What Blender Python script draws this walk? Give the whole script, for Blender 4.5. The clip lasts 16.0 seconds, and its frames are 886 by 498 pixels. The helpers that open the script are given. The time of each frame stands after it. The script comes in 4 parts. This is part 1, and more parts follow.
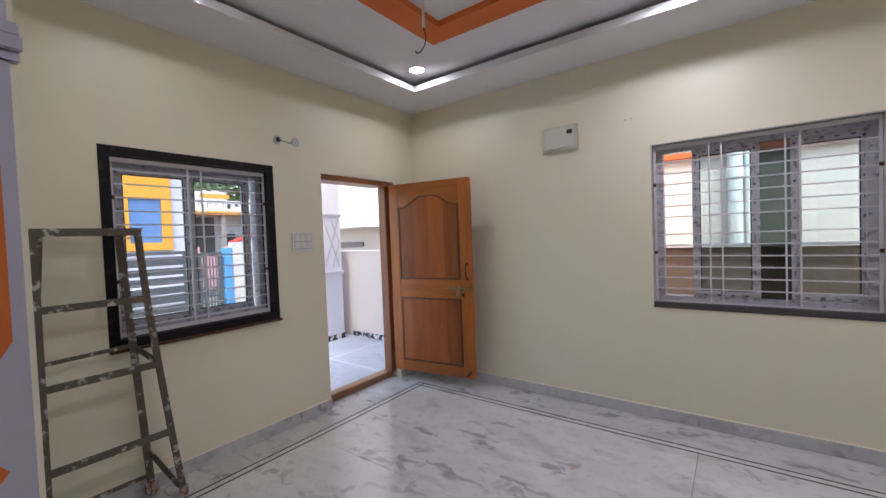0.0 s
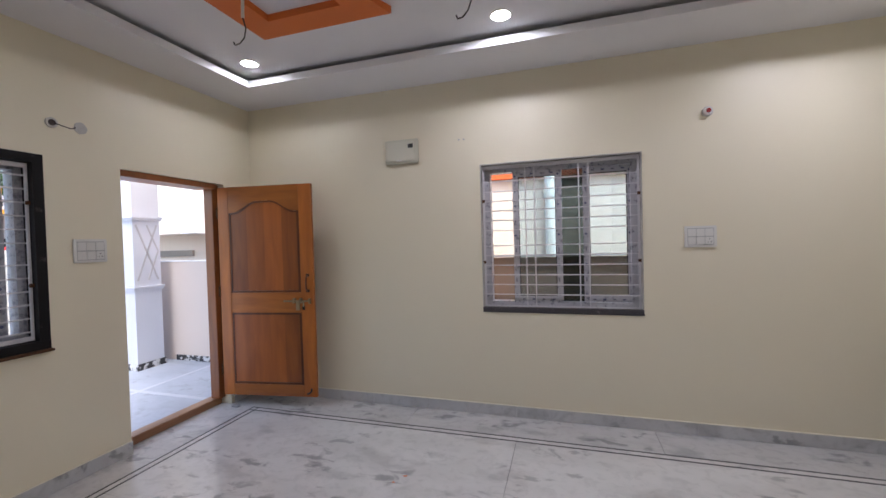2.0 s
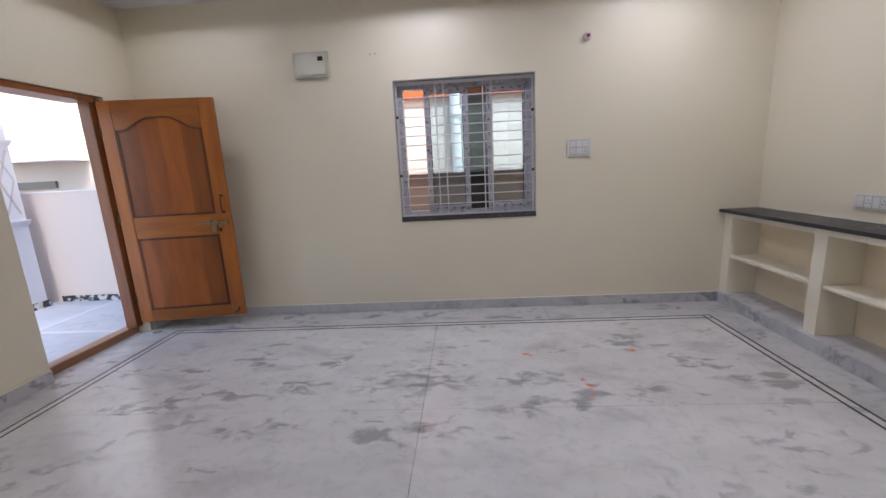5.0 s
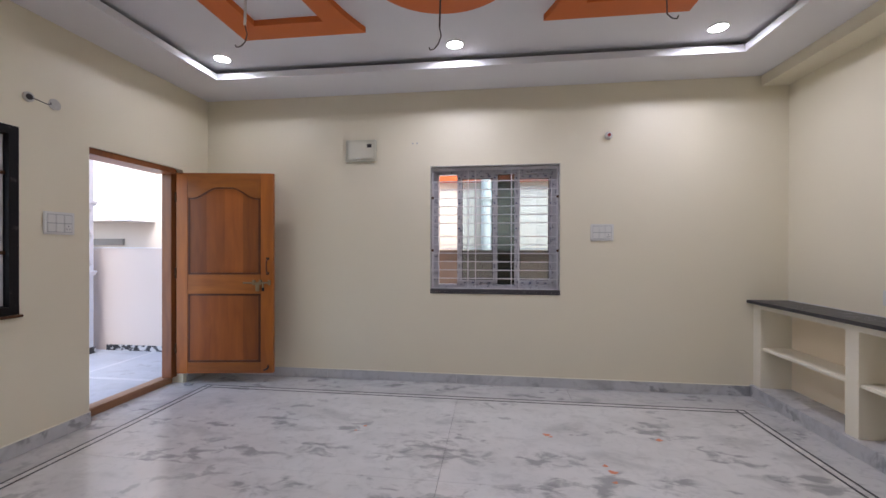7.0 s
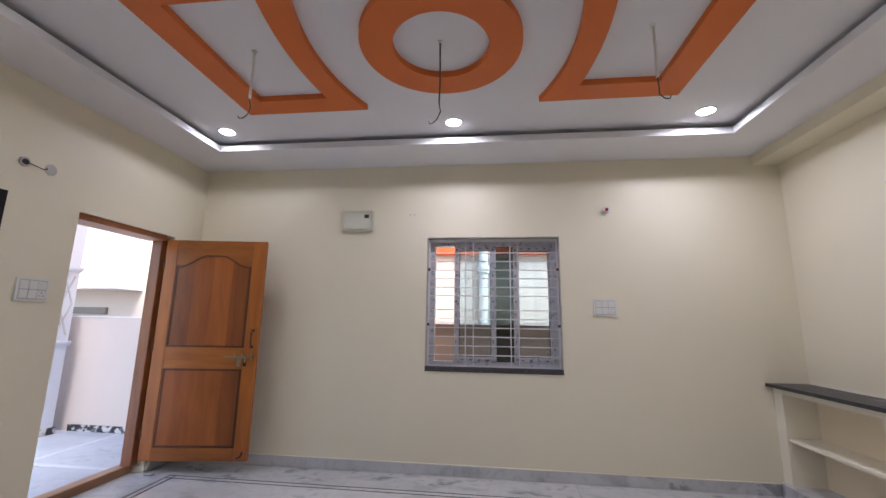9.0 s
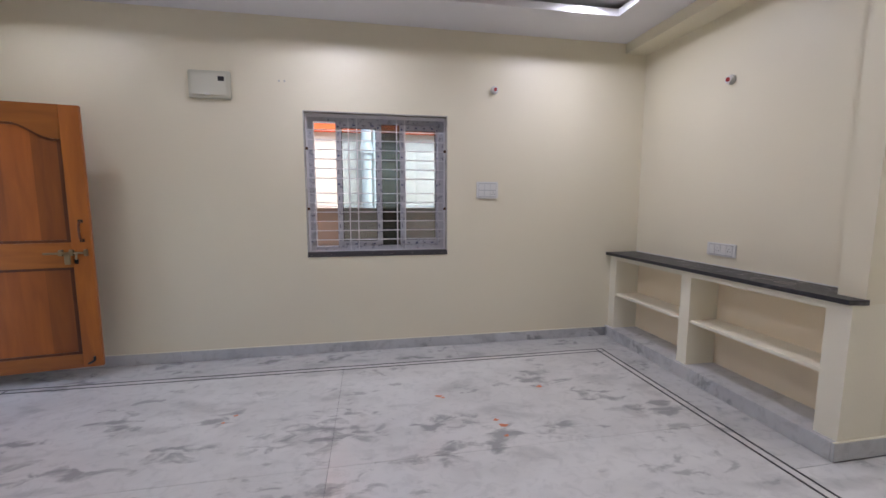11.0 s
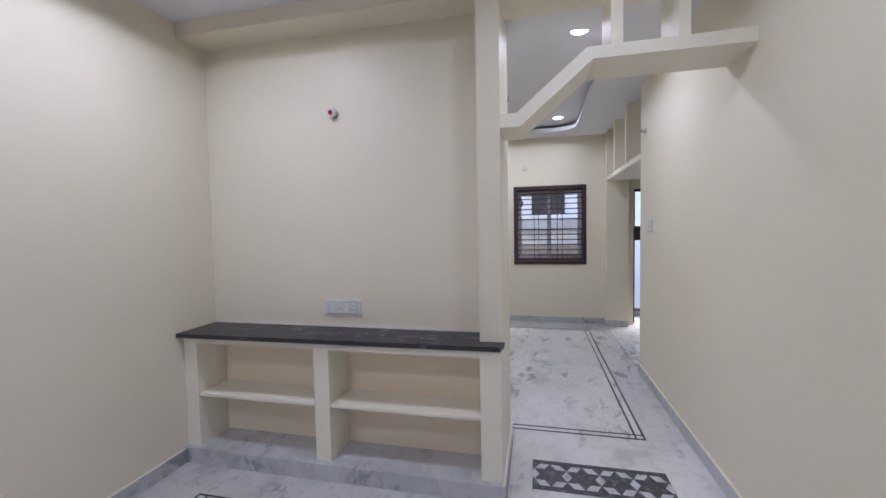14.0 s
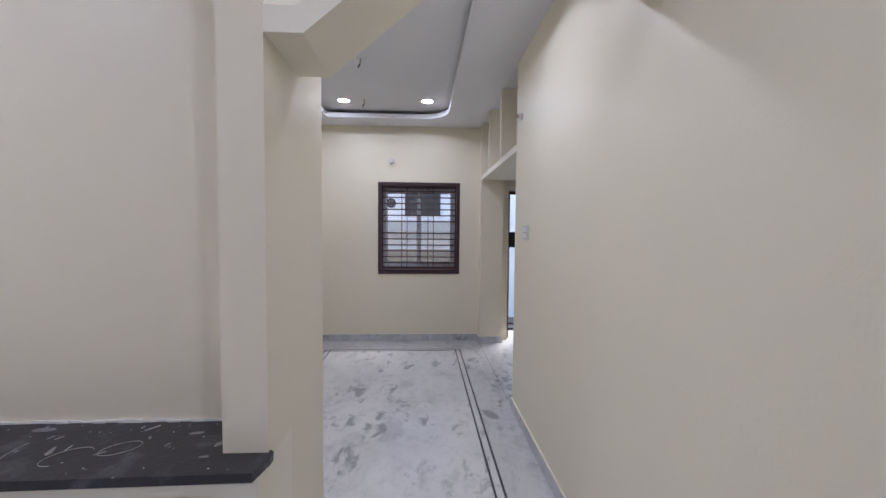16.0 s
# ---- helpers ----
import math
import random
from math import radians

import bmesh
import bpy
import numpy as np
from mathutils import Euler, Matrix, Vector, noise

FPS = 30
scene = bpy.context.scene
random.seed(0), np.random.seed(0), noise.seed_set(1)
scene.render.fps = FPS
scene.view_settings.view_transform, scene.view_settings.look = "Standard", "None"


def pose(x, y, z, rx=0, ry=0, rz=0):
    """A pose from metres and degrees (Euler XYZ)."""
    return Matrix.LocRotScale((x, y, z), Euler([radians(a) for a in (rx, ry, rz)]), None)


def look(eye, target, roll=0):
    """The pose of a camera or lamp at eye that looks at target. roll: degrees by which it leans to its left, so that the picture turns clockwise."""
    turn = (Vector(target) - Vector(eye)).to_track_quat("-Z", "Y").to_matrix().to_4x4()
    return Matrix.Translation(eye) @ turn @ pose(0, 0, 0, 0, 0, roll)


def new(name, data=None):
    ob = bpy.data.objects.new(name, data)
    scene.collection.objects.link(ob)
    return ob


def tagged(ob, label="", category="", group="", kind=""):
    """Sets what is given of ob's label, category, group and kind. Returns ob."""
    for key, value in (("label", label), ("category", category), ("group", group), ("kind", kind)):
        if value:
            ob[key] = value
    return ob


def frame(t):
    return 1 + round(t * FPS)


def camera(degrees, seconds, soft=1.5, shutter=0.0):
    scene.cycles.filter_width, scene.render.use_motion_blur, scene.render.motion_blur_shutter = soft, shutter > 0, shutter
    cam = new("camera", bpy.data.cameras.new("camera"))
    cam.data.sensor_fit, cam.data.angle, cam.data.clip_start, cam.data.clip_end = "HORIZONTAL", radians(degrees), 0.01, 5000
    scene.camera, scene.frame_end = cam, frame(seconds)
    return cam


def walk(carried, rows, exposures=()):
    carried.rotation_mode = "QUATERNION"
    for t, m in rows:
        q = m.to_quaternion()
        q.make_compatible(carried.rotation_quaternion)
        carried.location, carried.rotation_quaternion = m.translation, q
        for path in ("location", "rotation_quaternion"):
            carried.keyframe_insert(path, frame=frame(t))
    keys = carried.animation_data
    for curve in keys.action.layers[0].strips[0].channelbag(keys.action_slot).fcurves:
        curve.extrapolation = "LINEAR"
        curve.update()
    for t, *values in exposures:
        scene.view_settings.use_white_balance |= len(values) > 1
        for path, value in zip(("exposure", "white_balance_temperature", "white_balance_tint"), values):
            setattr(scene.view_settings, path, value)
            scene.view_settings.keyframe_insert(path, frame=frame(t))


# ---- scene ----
SKY, SUN, LAMP_POWER, LAMP_TINT = 0.15, 1.55, 1.42, (0.97, 0.955, 1.16)
cam = camera(95.9, 16.0)
PATH = [
    (0, (0.065, 0.116, 1.514), (-1.123, 1.724, 1.455), -2.2),
    (0.5, (0.124, 0.177, 1.507), (-0.998, 1.832, 1.455), -1.9),
    (1, (0.148, 0.201, 1.52), (-0.819, 1.952, 1.473), -1.8),
    (1.5, (0.194, 0.225, 1.519), (-0.594, 2.063, 1.48), -1.7),
    (2, (0.219, 0.224, 1.522), (-0.368, 2.136, 1.483), -1.6),
    (2.5, (0.259, 0.222, 1.524), (-0.145, 2.18, 1.482), -1.8),
    (3, (0.323, 0.218, 1.514), (0.091, 2.204, 1.473), -1.9),
    (3.5, (0.397, 0.224, 1.498), (0.301, 2.22, 1.442), -1.9),
    (4, (0.327, 0.132, 1.464), (0.313, 2.128, 1.349), -2.0),
    (4.5, (0.16, -0.03, 1.413), (0.091, 1.942, 1.083), -2.7),
    (4.7, (0.134, -0.081, 1.394), (0.043, 1.877, 0.995), -3.0),
    (6.8, (0.168, -0.363, 1.362), (-0.093, 1.616, 1.237), -0.2),
    (7, (0.149, -0.337, 1.354), (-0.099, 1.648, 1.348), 0.1),
    (7.5, (0.153, -0.243, 1.35), (-0.105, 1.712, 1.682), 0.8),
    (8, (0.091, -0.225, 1.399), (-0.146, 1.658, 2.029), 1.9),
    (8.5, (0.065, -0.236, 1.399), (-0.153, 1.621, 2.11), 2.2),
    (9, (0.133, -0.203, 1.355), (-0.098, 1.751, 1.712), 0.9),
    (9.2, (0.129, -0.209, 1.351), (-0.091, 1.772, 1.515), 0.7),
    (11.3, (0.072, 0.009, 1.393), (0.602, 1.923, 1.158), -0.1),
    (11.5, (0.141, 0.079, 1.414), (0.801, 1.952, 1.182), -0.2),
    (12, (0.241, 0.305, 1.442), (1.309, 1.98, 1.211), -0.3),
    (12.5, (0.16, 0.631, 1.458), (1.614, 1.989, 1.256), -0.3),
    (13, (0.131, 0.929, 1.489), (1.832, 1.969, 1.332), -0.6),
    (13.5, (0.256, 1.144, 1.52), (2.107, 1.888, 1.376), -1.0),
    (14, (0.334, 1.342, 1.538), (2.279, 1.793, 1.436), -1.1),
    (14.5, (0.448, 1.353, 1.576), (2.435, 1.572, 1.514), -0.9),
    (15, (0.693, 1.181, 1.571), (2.692, 1.207, 1.533), -0.5),
    (15.5, (1.036, 1.121, 1.524), (3.033, 1.048, 1.451), -0.3),
    (16, (1.43, 1.083, 1.54), (3.425, 0.977, 1.445), 0.5),
]
walk(cam, [(t, look(eye, target, roll)) for t, eye, target, roll in PATH], [(0, 1.99, 6450, 10), (1, 1.92, 6450, 10), (3.5, 1.97, 6500, 11), (4.5, 2.0, 6300, 11), (7, 2.04, 6400, 12), (9, 2.08, 6400, 12), (12.5, 2.07, 6100, 11), (13.5, 2.12, 5850, 12), (15, 2.14, 5650, 13), (16, 2.06, 5750, 13)])

# ---- light ----
world = bpy.data.worlds.new("world")
scene.world = world
world.use_nodes = True
wn = world.node_tree.nodes
sky = wn.new("ShaderNodeTexSky")
sky.sky_type = "NISHITA"
sky.sun_disc = False
sky.sun_elevation = radians(62)
sky.sun_rotation = radians(141)
sky.air_density = 1.2
sky.dust_density = 3.0
world.node_tree.links.new(sky.outputs[0], wn["Background"].inputs[0])
wn["Background"].inputs[1].default_value = SKY

sun = new("sun", bpy.data.lights.new("sun", "SUN"))
sun.data.energy, sun.data.angle, sun.data.color = SUN, radians(30), (1.0, 0.95, 0.88)
sun.matrix_world = look((0, 0, 20), (-6.5, 8.0, 0))


# ---- materials ----
def material(name, color, rough=0.6, metal=0.0, vary=0.06, scale=3.0, bump=0.05, fine=60.0, spec=0.5, coat=0.0):
    """A painted or plain surface with two scales of variation and a fine relief."""
    m = bpy.data.materials.new(name)
    m.use_nodes = True
    nt = m.node_tree
    b = nt.nodes["Principled BSDF"]
    co = nt.nodes.new("ShaderNodeTexCoord")
    n1, n2 = nt.nodes.new("ShaderNodeTexNoise"), nt.nodes.new("ShaderNodeTexNoise")
    n1.inputs["Scale"].default_value, n1.inputs["Detail"].default_value = scale, 5
    n2.inputs["Scale"].default_value, n2.inputs["Detail"].default_value = fine, 3
    nt.links.new(co.outputs["Object"], n1.inputs["Vector"])
    nt.links.new(co.outputs["Object"], n2.inputs["Vector"])
    mix = nt.nodes.new("ShaderNodeMix")
    mix.data_type = "RGBA"
    mix.inputs["A"].default_value = (*[c * (1 - vary) for c in color], 1)
    mix.inputs["B"].default_value = (*[min(1, c * (1 + vary)) for c in color], 1)
    nt.links.new(n1.outputs["Fac"], mix.inputs["Factor"])
    nt.links.new(mix.outputs["Result"], b.inputs["Base Color"])
    rr = nt.nodes.new("ShaderNodeMapRange")
    rr.inputs["To Min"].default_value, rr.inputs["To Max"].default_value = max(0.02, rough - 0.07), min(1, rough + 0.07)
    nt.links.new(n1.outputs["Fac"], rr.inputs["Value"])
    nt.links.new(rr.outputs["Result"], b.inputs["Roughness"])
    b.inputs["Metallic"].default_value = metal
    b.inputs["Specular IOR Level"].default_value = spec
    b.inputs["Coat Weight"].default_value = coat
    if bump:
        add = nt.nodes.new("ShaderNodeMath")
        add.operation = "ADD"
        bp = nt.nodes.new("ShaderNodeBump")
        bp.inputs["Strength"].default_value, bp.inputs["Distance"].default_value = bump, 0.01
        nt.links.new(n1.outputs["Fac"], add.inputs[0])
        nt.links.new(n2.outputs["Fac"], add.inputs[1])
        nt.links.new(add.outputs[0], bp.inputs["Height"])
        nt.links.new(bp.outputs["Normal"], b.inputs["Normal"])
    return m


def speckled(name, color, spots, rough, scale, low, high, fine_color=None, metal=0.0, stretch=(1, 1, 1), bump=0.15, spec=0.4):
    """A surface with irregular spots of a second colour."""
    m = material(name, color, rough, metal, 0.08, 4.0, bump, spec=spec)
    nt = m.node_tree
    b = nt.nodes["Principled BSDF"]
    base = b.inputs["Base Color"].links[0].from_socket
    co = nt.nodes.new("ShaderNodeTexCoord")
    mp = nt.nodes.new("ShaderNodeMapping")
    mp.inputs["Scale"].default_value = stretch
    n = nt.nodes.new("ShaderNodeTexNoise")
    n.inputs["Scale"].default_value, n.inputs["Detail"].default_value, n.inputs["Roughness"].default_value = scale, 6, 0.6
    ramp = nt.nodes.new("ShaderNodeMapRange")
    ramp.inputs["From Min"].default_value, ramp.inputs["From Max"].default_value = low, high
    mix = nt.nodes.new("ShaderNodeMix")
    mix.data_type = "RGBA"
    mix.inputs["B"].default_value = (*spots, 1)
    nt.links.new(co.outputs["Object"], mp.inputs["Vector"])
    nt.links.new(mp.outputs["Vector"], n.inputs["Vector"])
    nt.links.new(n.outputs["Fac"], ramp.inputs["Value"])
    nt.links.new(ramp.outputs["Result"], mix.inputs["Factor"])
    nt.links.new(base, mix.inputs["A"])
    nt.links.new(mix.outputs["Result"], b.inputs["Base Color"])
    return m


STAINS = ((-1.05, 2.24, 0.20), (-0.22, 2.36, 0.30), (0.0, 2.28, 0.20), (0.46, 1.96, 0.18), (0.74, 1.975, 0.16), (-0.88, 2.58, 0.14), (-1.08, 1.80, 0.20),
          (-0.35, 1.74, 0.22), (0.50, 2.28, 0.18), (-1.96, 2.05, 0.20), (-1.52, 2.64, 0.14), (-1.50, 2.12, 0.18), (-1.94, 2.48, 0.14), (-0.75, 3.52, 0.12),
          (-0.20, 3.50, 0.18), (1.98, 3.52, 0.13), (1.38, 2.75, 0.14), (0.83, 2.11, 0.15), (1.23, 2.06, 0.18), (1.95, 2.20, 0.20), (1.65, 2.44, 0.20),
          (1.27, 2.86, 0.12), (4.60, 1.68, 0.15), (5.24, 1.70, 0.24), (4.05, 1.62, 0.20), (4.50, 1.44, 0.18), (5.90, 1.25, 0.15), (5.25, 1.36, 0.15), (4.60, 1.05, 0.12))


def marble(name, light, grey, rough, amount=0.5, shift=0.0, stains=()):
    """Dull white marble: soft clouds, and clusters of grey smudges drawn out along x."""
    m = bpy.data.materials.new(name)
    m.use_nodes = True
    nt = m.node_tree
    b = nt.nodes["Principled BSDF"]
    geo = nt.nodes.new("ShaderNodeNewGeometry")
    info = nt.nodes.new("ShaderNodeObjectInfo")

    def noise_at(scale, detail, stretch, roughness=0.55, distortion=0.0, offset=0.0):
        mp = nt.nodes.new("ShaderNodeMapping")
        mp.inputs["Scale"].default_value = stretch
        mp.inputs["Location"].default_value = (offset + shift, offset * 0.7, 0)
        mp.inputs["Rotation"].default_value = (0, 0, 0.25)
        n = nt.nodes.new("ShaderNodeTexNoise")
        n.inputs["Scale"].default_value, n.inputs["Detail"].default_value = scale, detail
        n.inputs["Roughness"].default_value, n.inputs["Distortion"].default_value = roughness, distortion
        nt.links.new(geo.outputs["Position"], mp.inputs["Vector"])
        nt.links.new(mp.outputs["Vector"], n.inputs["Vector"])
        return n.outputs["Fac"]

    def ranged(socket, a, c, lo=0.0, hi=1.0):
        r = nt.nodes.new("ShaderNodeMapRange")
        r.interpolation_type = "SMOOTHSTEP"
        for key, v in (("From Min", a), ("From Max", c), ("To Min", lo), ("To Max", hi)):
            r.inputs[key].default_value = v
        nt.links.new(socket, r.inputs["Value"])
        return r.outputs["Result"]

    def product(p, q):
        mm = nt.nodes.new("ShaderNodeMath")
        mm.operation = "MULTIPLY"
        nt.links.new(p, mm.inputs[0])
        nt.links.new(q, mm.inputs[1])
        return mm.outputs[0]

    def blend(fac, a, c):
        mix = nt.nodes.new("ShaderNodeMix")
        mix.data_type = "RGBA"
        nt.links.new(fac, mix.inputs["Factor"])
        if isinstance(a, tuple):
            mix.inputs["A"].default_value = (*a, 1)
        else:
            nt.links.new(a, mix.inputs["A"])
        mix.inputs["B"].default_value = (*c, 1)
        return mix.outputs["Result"]

    clouds = ranged(noise_at(1.6, 4, (1, 1.6, 1)), 0.35, 0.7)
    smudge = ranged(noise_at(7.5, 5, (0.75, 1.2, 1), 0.55, 0.5, 3.1), 0.51, 0.66)
    patch = ranged(noise_at(1.7, 4, (0.8, 1.3, 1), 0.55, 0.4, 7.7), 0.46, 0.60)
    film = ranged(noise_at(11.0, 6, (1, 1.2, 1), 0.62, 0.8, 9.4), 0.42, 0.72)
    wide = ranged(noise_at(3.0, 4, (0.7, 1.4, 1), 0.5, 0.4, 1.3), 0.50, 0.75)
    c = blend(ranged(clouds, 0, 1, 0, 0.5), light, tuple(0.80 * v for v in light))
    c = blend(ranged(wide, 0, 1, 0, 0.30 * amount), c, grey)
    c = blend(ranged(film, 0, 1, 0, 0.16 * amount), c, grey)
    c = blend(ranged(product(smudge, patch), 0, 1, 0, 0.50 * amount), c, grey)
    if stains:
        near = None
        for sx, sy, sr in stains:
            mp = nt.nodes.new("ShaderNodeMapping")
            mp.vector_type = "TEXTURE"
            mp.inputs["Location"].default_value, mp.inputs["Scale"].default_value = (sx, sy, 0), (1.5 * sr, 0.75 * sr, 1)
            ln = nt.nodes.new("ShaderNodeVectorMath")
            ln.operation = "LENGTH"
            nt.links.new(geo.outputs["Position"], mp.inputs["Vector"])
            nt.links.new(mp.outputs["Vector"], ln.inputs[0])
            if near is None:
                near = ln.outputs["Value"]
            else:
                mn = nt.nodes.new("ShaderNodeMath")
                mn.operation = "MINIMUM"
                nt.links.new(near, mn.inputs[0])
                nt.links.new(ln.outputs["Value"], mn.inputs[1])
                near = mn.outputs[0]
        close = ranged(near, 0.1, 2.3, 0.46, 0.0)
        both = nt.nodes.new("ShaderNodeMath")
        both.operation = "ADD"
        nt.links.new(close, both.inputs[0])
        nt.links.new(noise_at(8.5, 4, (0.75, 1.35, 1), 0.52, 0.6, 5.2), both.inputs[1])
        c = blend(ranged(both.outputs[0], 0.87, 1.06, 0, 0.66), c, grey)
    c = blend(ranged(info.outputs["Random"], 0, 1, 0, 0.10), c, tuple(0.6 * v for v in light))
    nt.links.new(c, b.inputs["Base Color"])
    nt.links.new(ranged(noise_at(2.2, 3, (1, 1.4, 1)), 0.3, 0.7, rough - 0.03, rough + 0.05), b.inputs["Roughness"])
    bp = nt.nodes.new("ShaderNodeBump")
    bp.inputs["Strength"].default_value, bp.inputs["Distance"].default_value = 0.04, 0.01
    nt.links.new(noise_at(40, 3, (1, 1, 1)), bp.inputs["Height"])
    nt.links.new(bp.outputs["Normal"], b.inputs["Normal"])
    return m


def timber(name, dark, light, along):
    """Varnished teak: long grain along one axis of the piece, board-to-board variation."""
    m = bpy.data.materials.new(name)
    m.use_nodes = True
    nt = m.node_tree
    b = nt.nodes["Principled BSDF"]
    co = nt.nodes.new("ShaderNodeTexCoord")
    info = nt.nodes.new("ShaderNodeObjectInfo")
    mp = nt.nodes.new("ShaderNodeMapping")
    mp.inputs["Scale"].default_value = tuple(1.0 if a == along else 8.0 for a in "xyz")
    n, w = nt.nodes.new("ShaderNodeTexNoise"), nt.nodes.new("ShaderNodeTexNoise")
    n.inputs["Scale"].default_value, n.inputs["Detail"].default_value, n.inputs["Distortion"].default_value = 2.2, 6, 0.7
    w.inputs["Scale"].default_value, w.inputs["Detail"].default_value = 0.55, 2
    nt.links.new(co.outputs["Object"], mp.inputs["Vector"])
    nt.links.new(mp.outputs["Vector"], n.inputs["Vector"])
    nt.links.new(mp.outputs["Vector"], w.inputs["Vector"])
    ramp = nt.nodes.new("ShaderNodeValToRGB")
    ramp.color_ramp.elements[0].position, ramp.color_ramp.elements[1].position = 0.3, 0.72
    ramp.color_ramp.elements[0].color, ramp.color_ramp.elements[1].color = (*dark, 1), (*light, 1)
    mid = nt.nodes.new("ShaderNodeMath")
    mid.operation = "MULTIPLY_ADD"
    mid.inputs[1].default_value, mid.inputs[2].default_value = 0.55, -0.12
    nt.links.new(w.outputs["Fac"], mid.inputs[0])
    half = nt.nodes.new("ShaderNodeMath")
    half.operation = "MULTIPLY_ADD"
    half.inputs[1].default_value = 0.6
    nt.links.new(n.outputs["Fac"], half.inputs[0])
    nt.links.new(mid.outputs[0], half.inputs[2])
    nt.links.new(half.outputs[0], ramp.inputs["Fac"])
    mix = nt.nodes.new("ShaderNodeMix")
    mix.data_type, mix.blend_type = "RGBA", "MULTIPLY"
    mix.inputs["Factor"].default_value = 0.34
    nt.links.new(ramp.outputs["Color"], mix.inputs["A"])
    nt.links.new(info.outputs["Random"], mix.inputs["B"])
    nt.links.new(mix.outputs["Result"], b.inputs["Base Color"])
    b.inputs["Roughness"].default_value = 0.38
    b.inputs["Coat Weight"].default_value, b.inputs["Coat Roughness"].default_value = 0.25, 0.3
    bp = nt.nodes.new("ShaderNodeBump")
    bp.inputs["Strength"].default_value, bp.inputs["Distance"].default_value = 0.06, 0.01
    nt.links.new(n.outputs["Fac"], bp.inputs["Height"])
    nt.links.new(bp.outputs["Normal"], b.inputs["Normal"])
    return m


def glass(name, tint, gloss=0.08):
    """Thin sheet glass: tinted see-through with a weak mirror on top."""
    m = bpy.data.materials.new(name)
    m.use_nodes = True
    nt = m.node_tree
    nt.nodes.remove(nt.nodes["Principled BSDF"])
    t, g, mix = nt.nodes.new("ShaderNodeBsdfTransparent"), nt.nodes.new("ShaderNodeBsdfGlossy"), nt.nodes.new("ShaderNodeMixShader")
    t.inputs["Color"].default_value = (*tint, 1)
    g.inputs["Roughness"].default_value = 0.03
    mix.inputs["Fac"].default_value = gloss
    nt.links.new(t.outputs[0], mix.inputs[1])
    nt.links.new(g.outputs[0], mix.inputs[2])
    nt.links.new(mix.outputs[0], nt.nodes["Material Output"].inputs["Surface"])
    return m


def glow(name, color, strength):
    m = bpy.data.materials.new(name)
    m.use_nodes = True
    b = m.node_tree.nodes["Principled BSDF"]
    b.inputs["Base Color"].default_value = (0.8, 0.8, 0.8, 1)
    b.inputs["Emission Color"].default_value = (*color, 1)
    b.inputs["Emission Strength"].default_value = strength
    return m


CREAM = material("cream_wall_paint", (0.81, 0.748, 0.582), 0.44, 0, 0.035, 0.9, 0.05, 90, 0.5)
CREAM_TRIM = material("cream_trim_paint", (0.86, 0.81, 0.665), 0.55, 0, 0.03, 5.0, 0.08, 70, 0.4)
WHITE = material("ceiling_white_paint", (0.80, 0.79, 0.81), 0.7, 0, 0.045, 1.8, 0.05, 80, 0.3)
LAVENDER = material("lavender_paint", (0.50, 0.50, 0.60), 0.6, 0, 0.04, 3, 0.05)
ORANGE = material("orange_paint", (0.70, 0.165, 0.03), 0.55, 0, 0.05, 5, 0.08)
SPOT = material("dried_orange_paint", (0.62, 0.20, 0.10), 0.6, 0, 0.15, 40, 0.1)
MARBLE = marble("floor_marble", (0.71, 0.702, 0.688), (0.21, 0.212, 0.22), 0.19, 1.0, 0.0, STAINS)
MARBLE_EDGE = marble("border_marble", (0.61, 0.605, 0.598), (0.19, 0.192, 0.20), 0.22, 1.25, 4.0, STAINS)
MARBLE_BASE = marble("skirting_marble", (0.60, 0.602, 0.61), (0.20, 0.203, 0.21), 0.34, 1.4, 9.0)
JOINT = material("grey_joint", (0.36, 0.36, 0.365), 0.8)
INLAY = speckled("black_inlay_stone", (0.035, 0.035, 0.04), (0.12, 0.12, 0.13), 0.35, 30, 0.55, 0.75)
INLAY_DARK = speckled("slate_inlay_stone", (0.05, 0.055, 0.06), (0.16, 0.17, 0.18), 0.35, 22, 0.5, 0.7)
INLAY_WHITE = speckled("white_inlay_stone", (0.56, 0.56, 0.58), (0.26, 0.26, 0.28), 0.3, 14, 0.48, 0.75)
GRANITE = speckled("dusty_black_granite", (0.034, 0.033, 0.037), (0.20, 0.20, 0.21), 0.42, 7, 0.55, 0.85)
GRANITE_SILL = speckled("black_granite_lining", (0.010, 0.009, 0.010), (0.07, 0.062, 0.06), 0.45, 16, 0.6, 0.8, spec=0.2)
# Cream plaster greyed and mottled: the reveal's shadow is put into its colour.
REVEAL = speckled("grey_shaded_plaster_reveal", (0.46, 0.44, 0.40), (0.22, 0.21, 0.195), 0.8, 7, 0.5, 0.75, spec=0.25)
GRANITE_DARK = speckled("dark_granite_sill", (0.075, 0.070, 0.074), (0.26, 0.25, 0.25), 0.5, 16, 0.6, 0.8, spec=0.25)
GRANITE_RED = speckled("maroon_granite_lining", (0.055, 0.03, 0.032), (0.12, 0.09, 0.09), 0.45, 16, 0.6, 0.8)
TEAK_UP = timber("teak_upright", (0.33, 0.095, 0.014), (0.53, 0.165, 0.021), "z")
TEAK_ACROSS = timber("teak_across", (0.33, 0.098, 0.014), (0.53, 0.170, 0.022), "x")
TEAK_PANEL = timber("teak_panel", (0.29, 0.074, 0.011), (0.47, 0.132, 0.017), "z")
TEAK_DARK = timber("teak_moulding", (0.10, 0.024, 0.006), (0.19, 0.050, 0.011), "z")
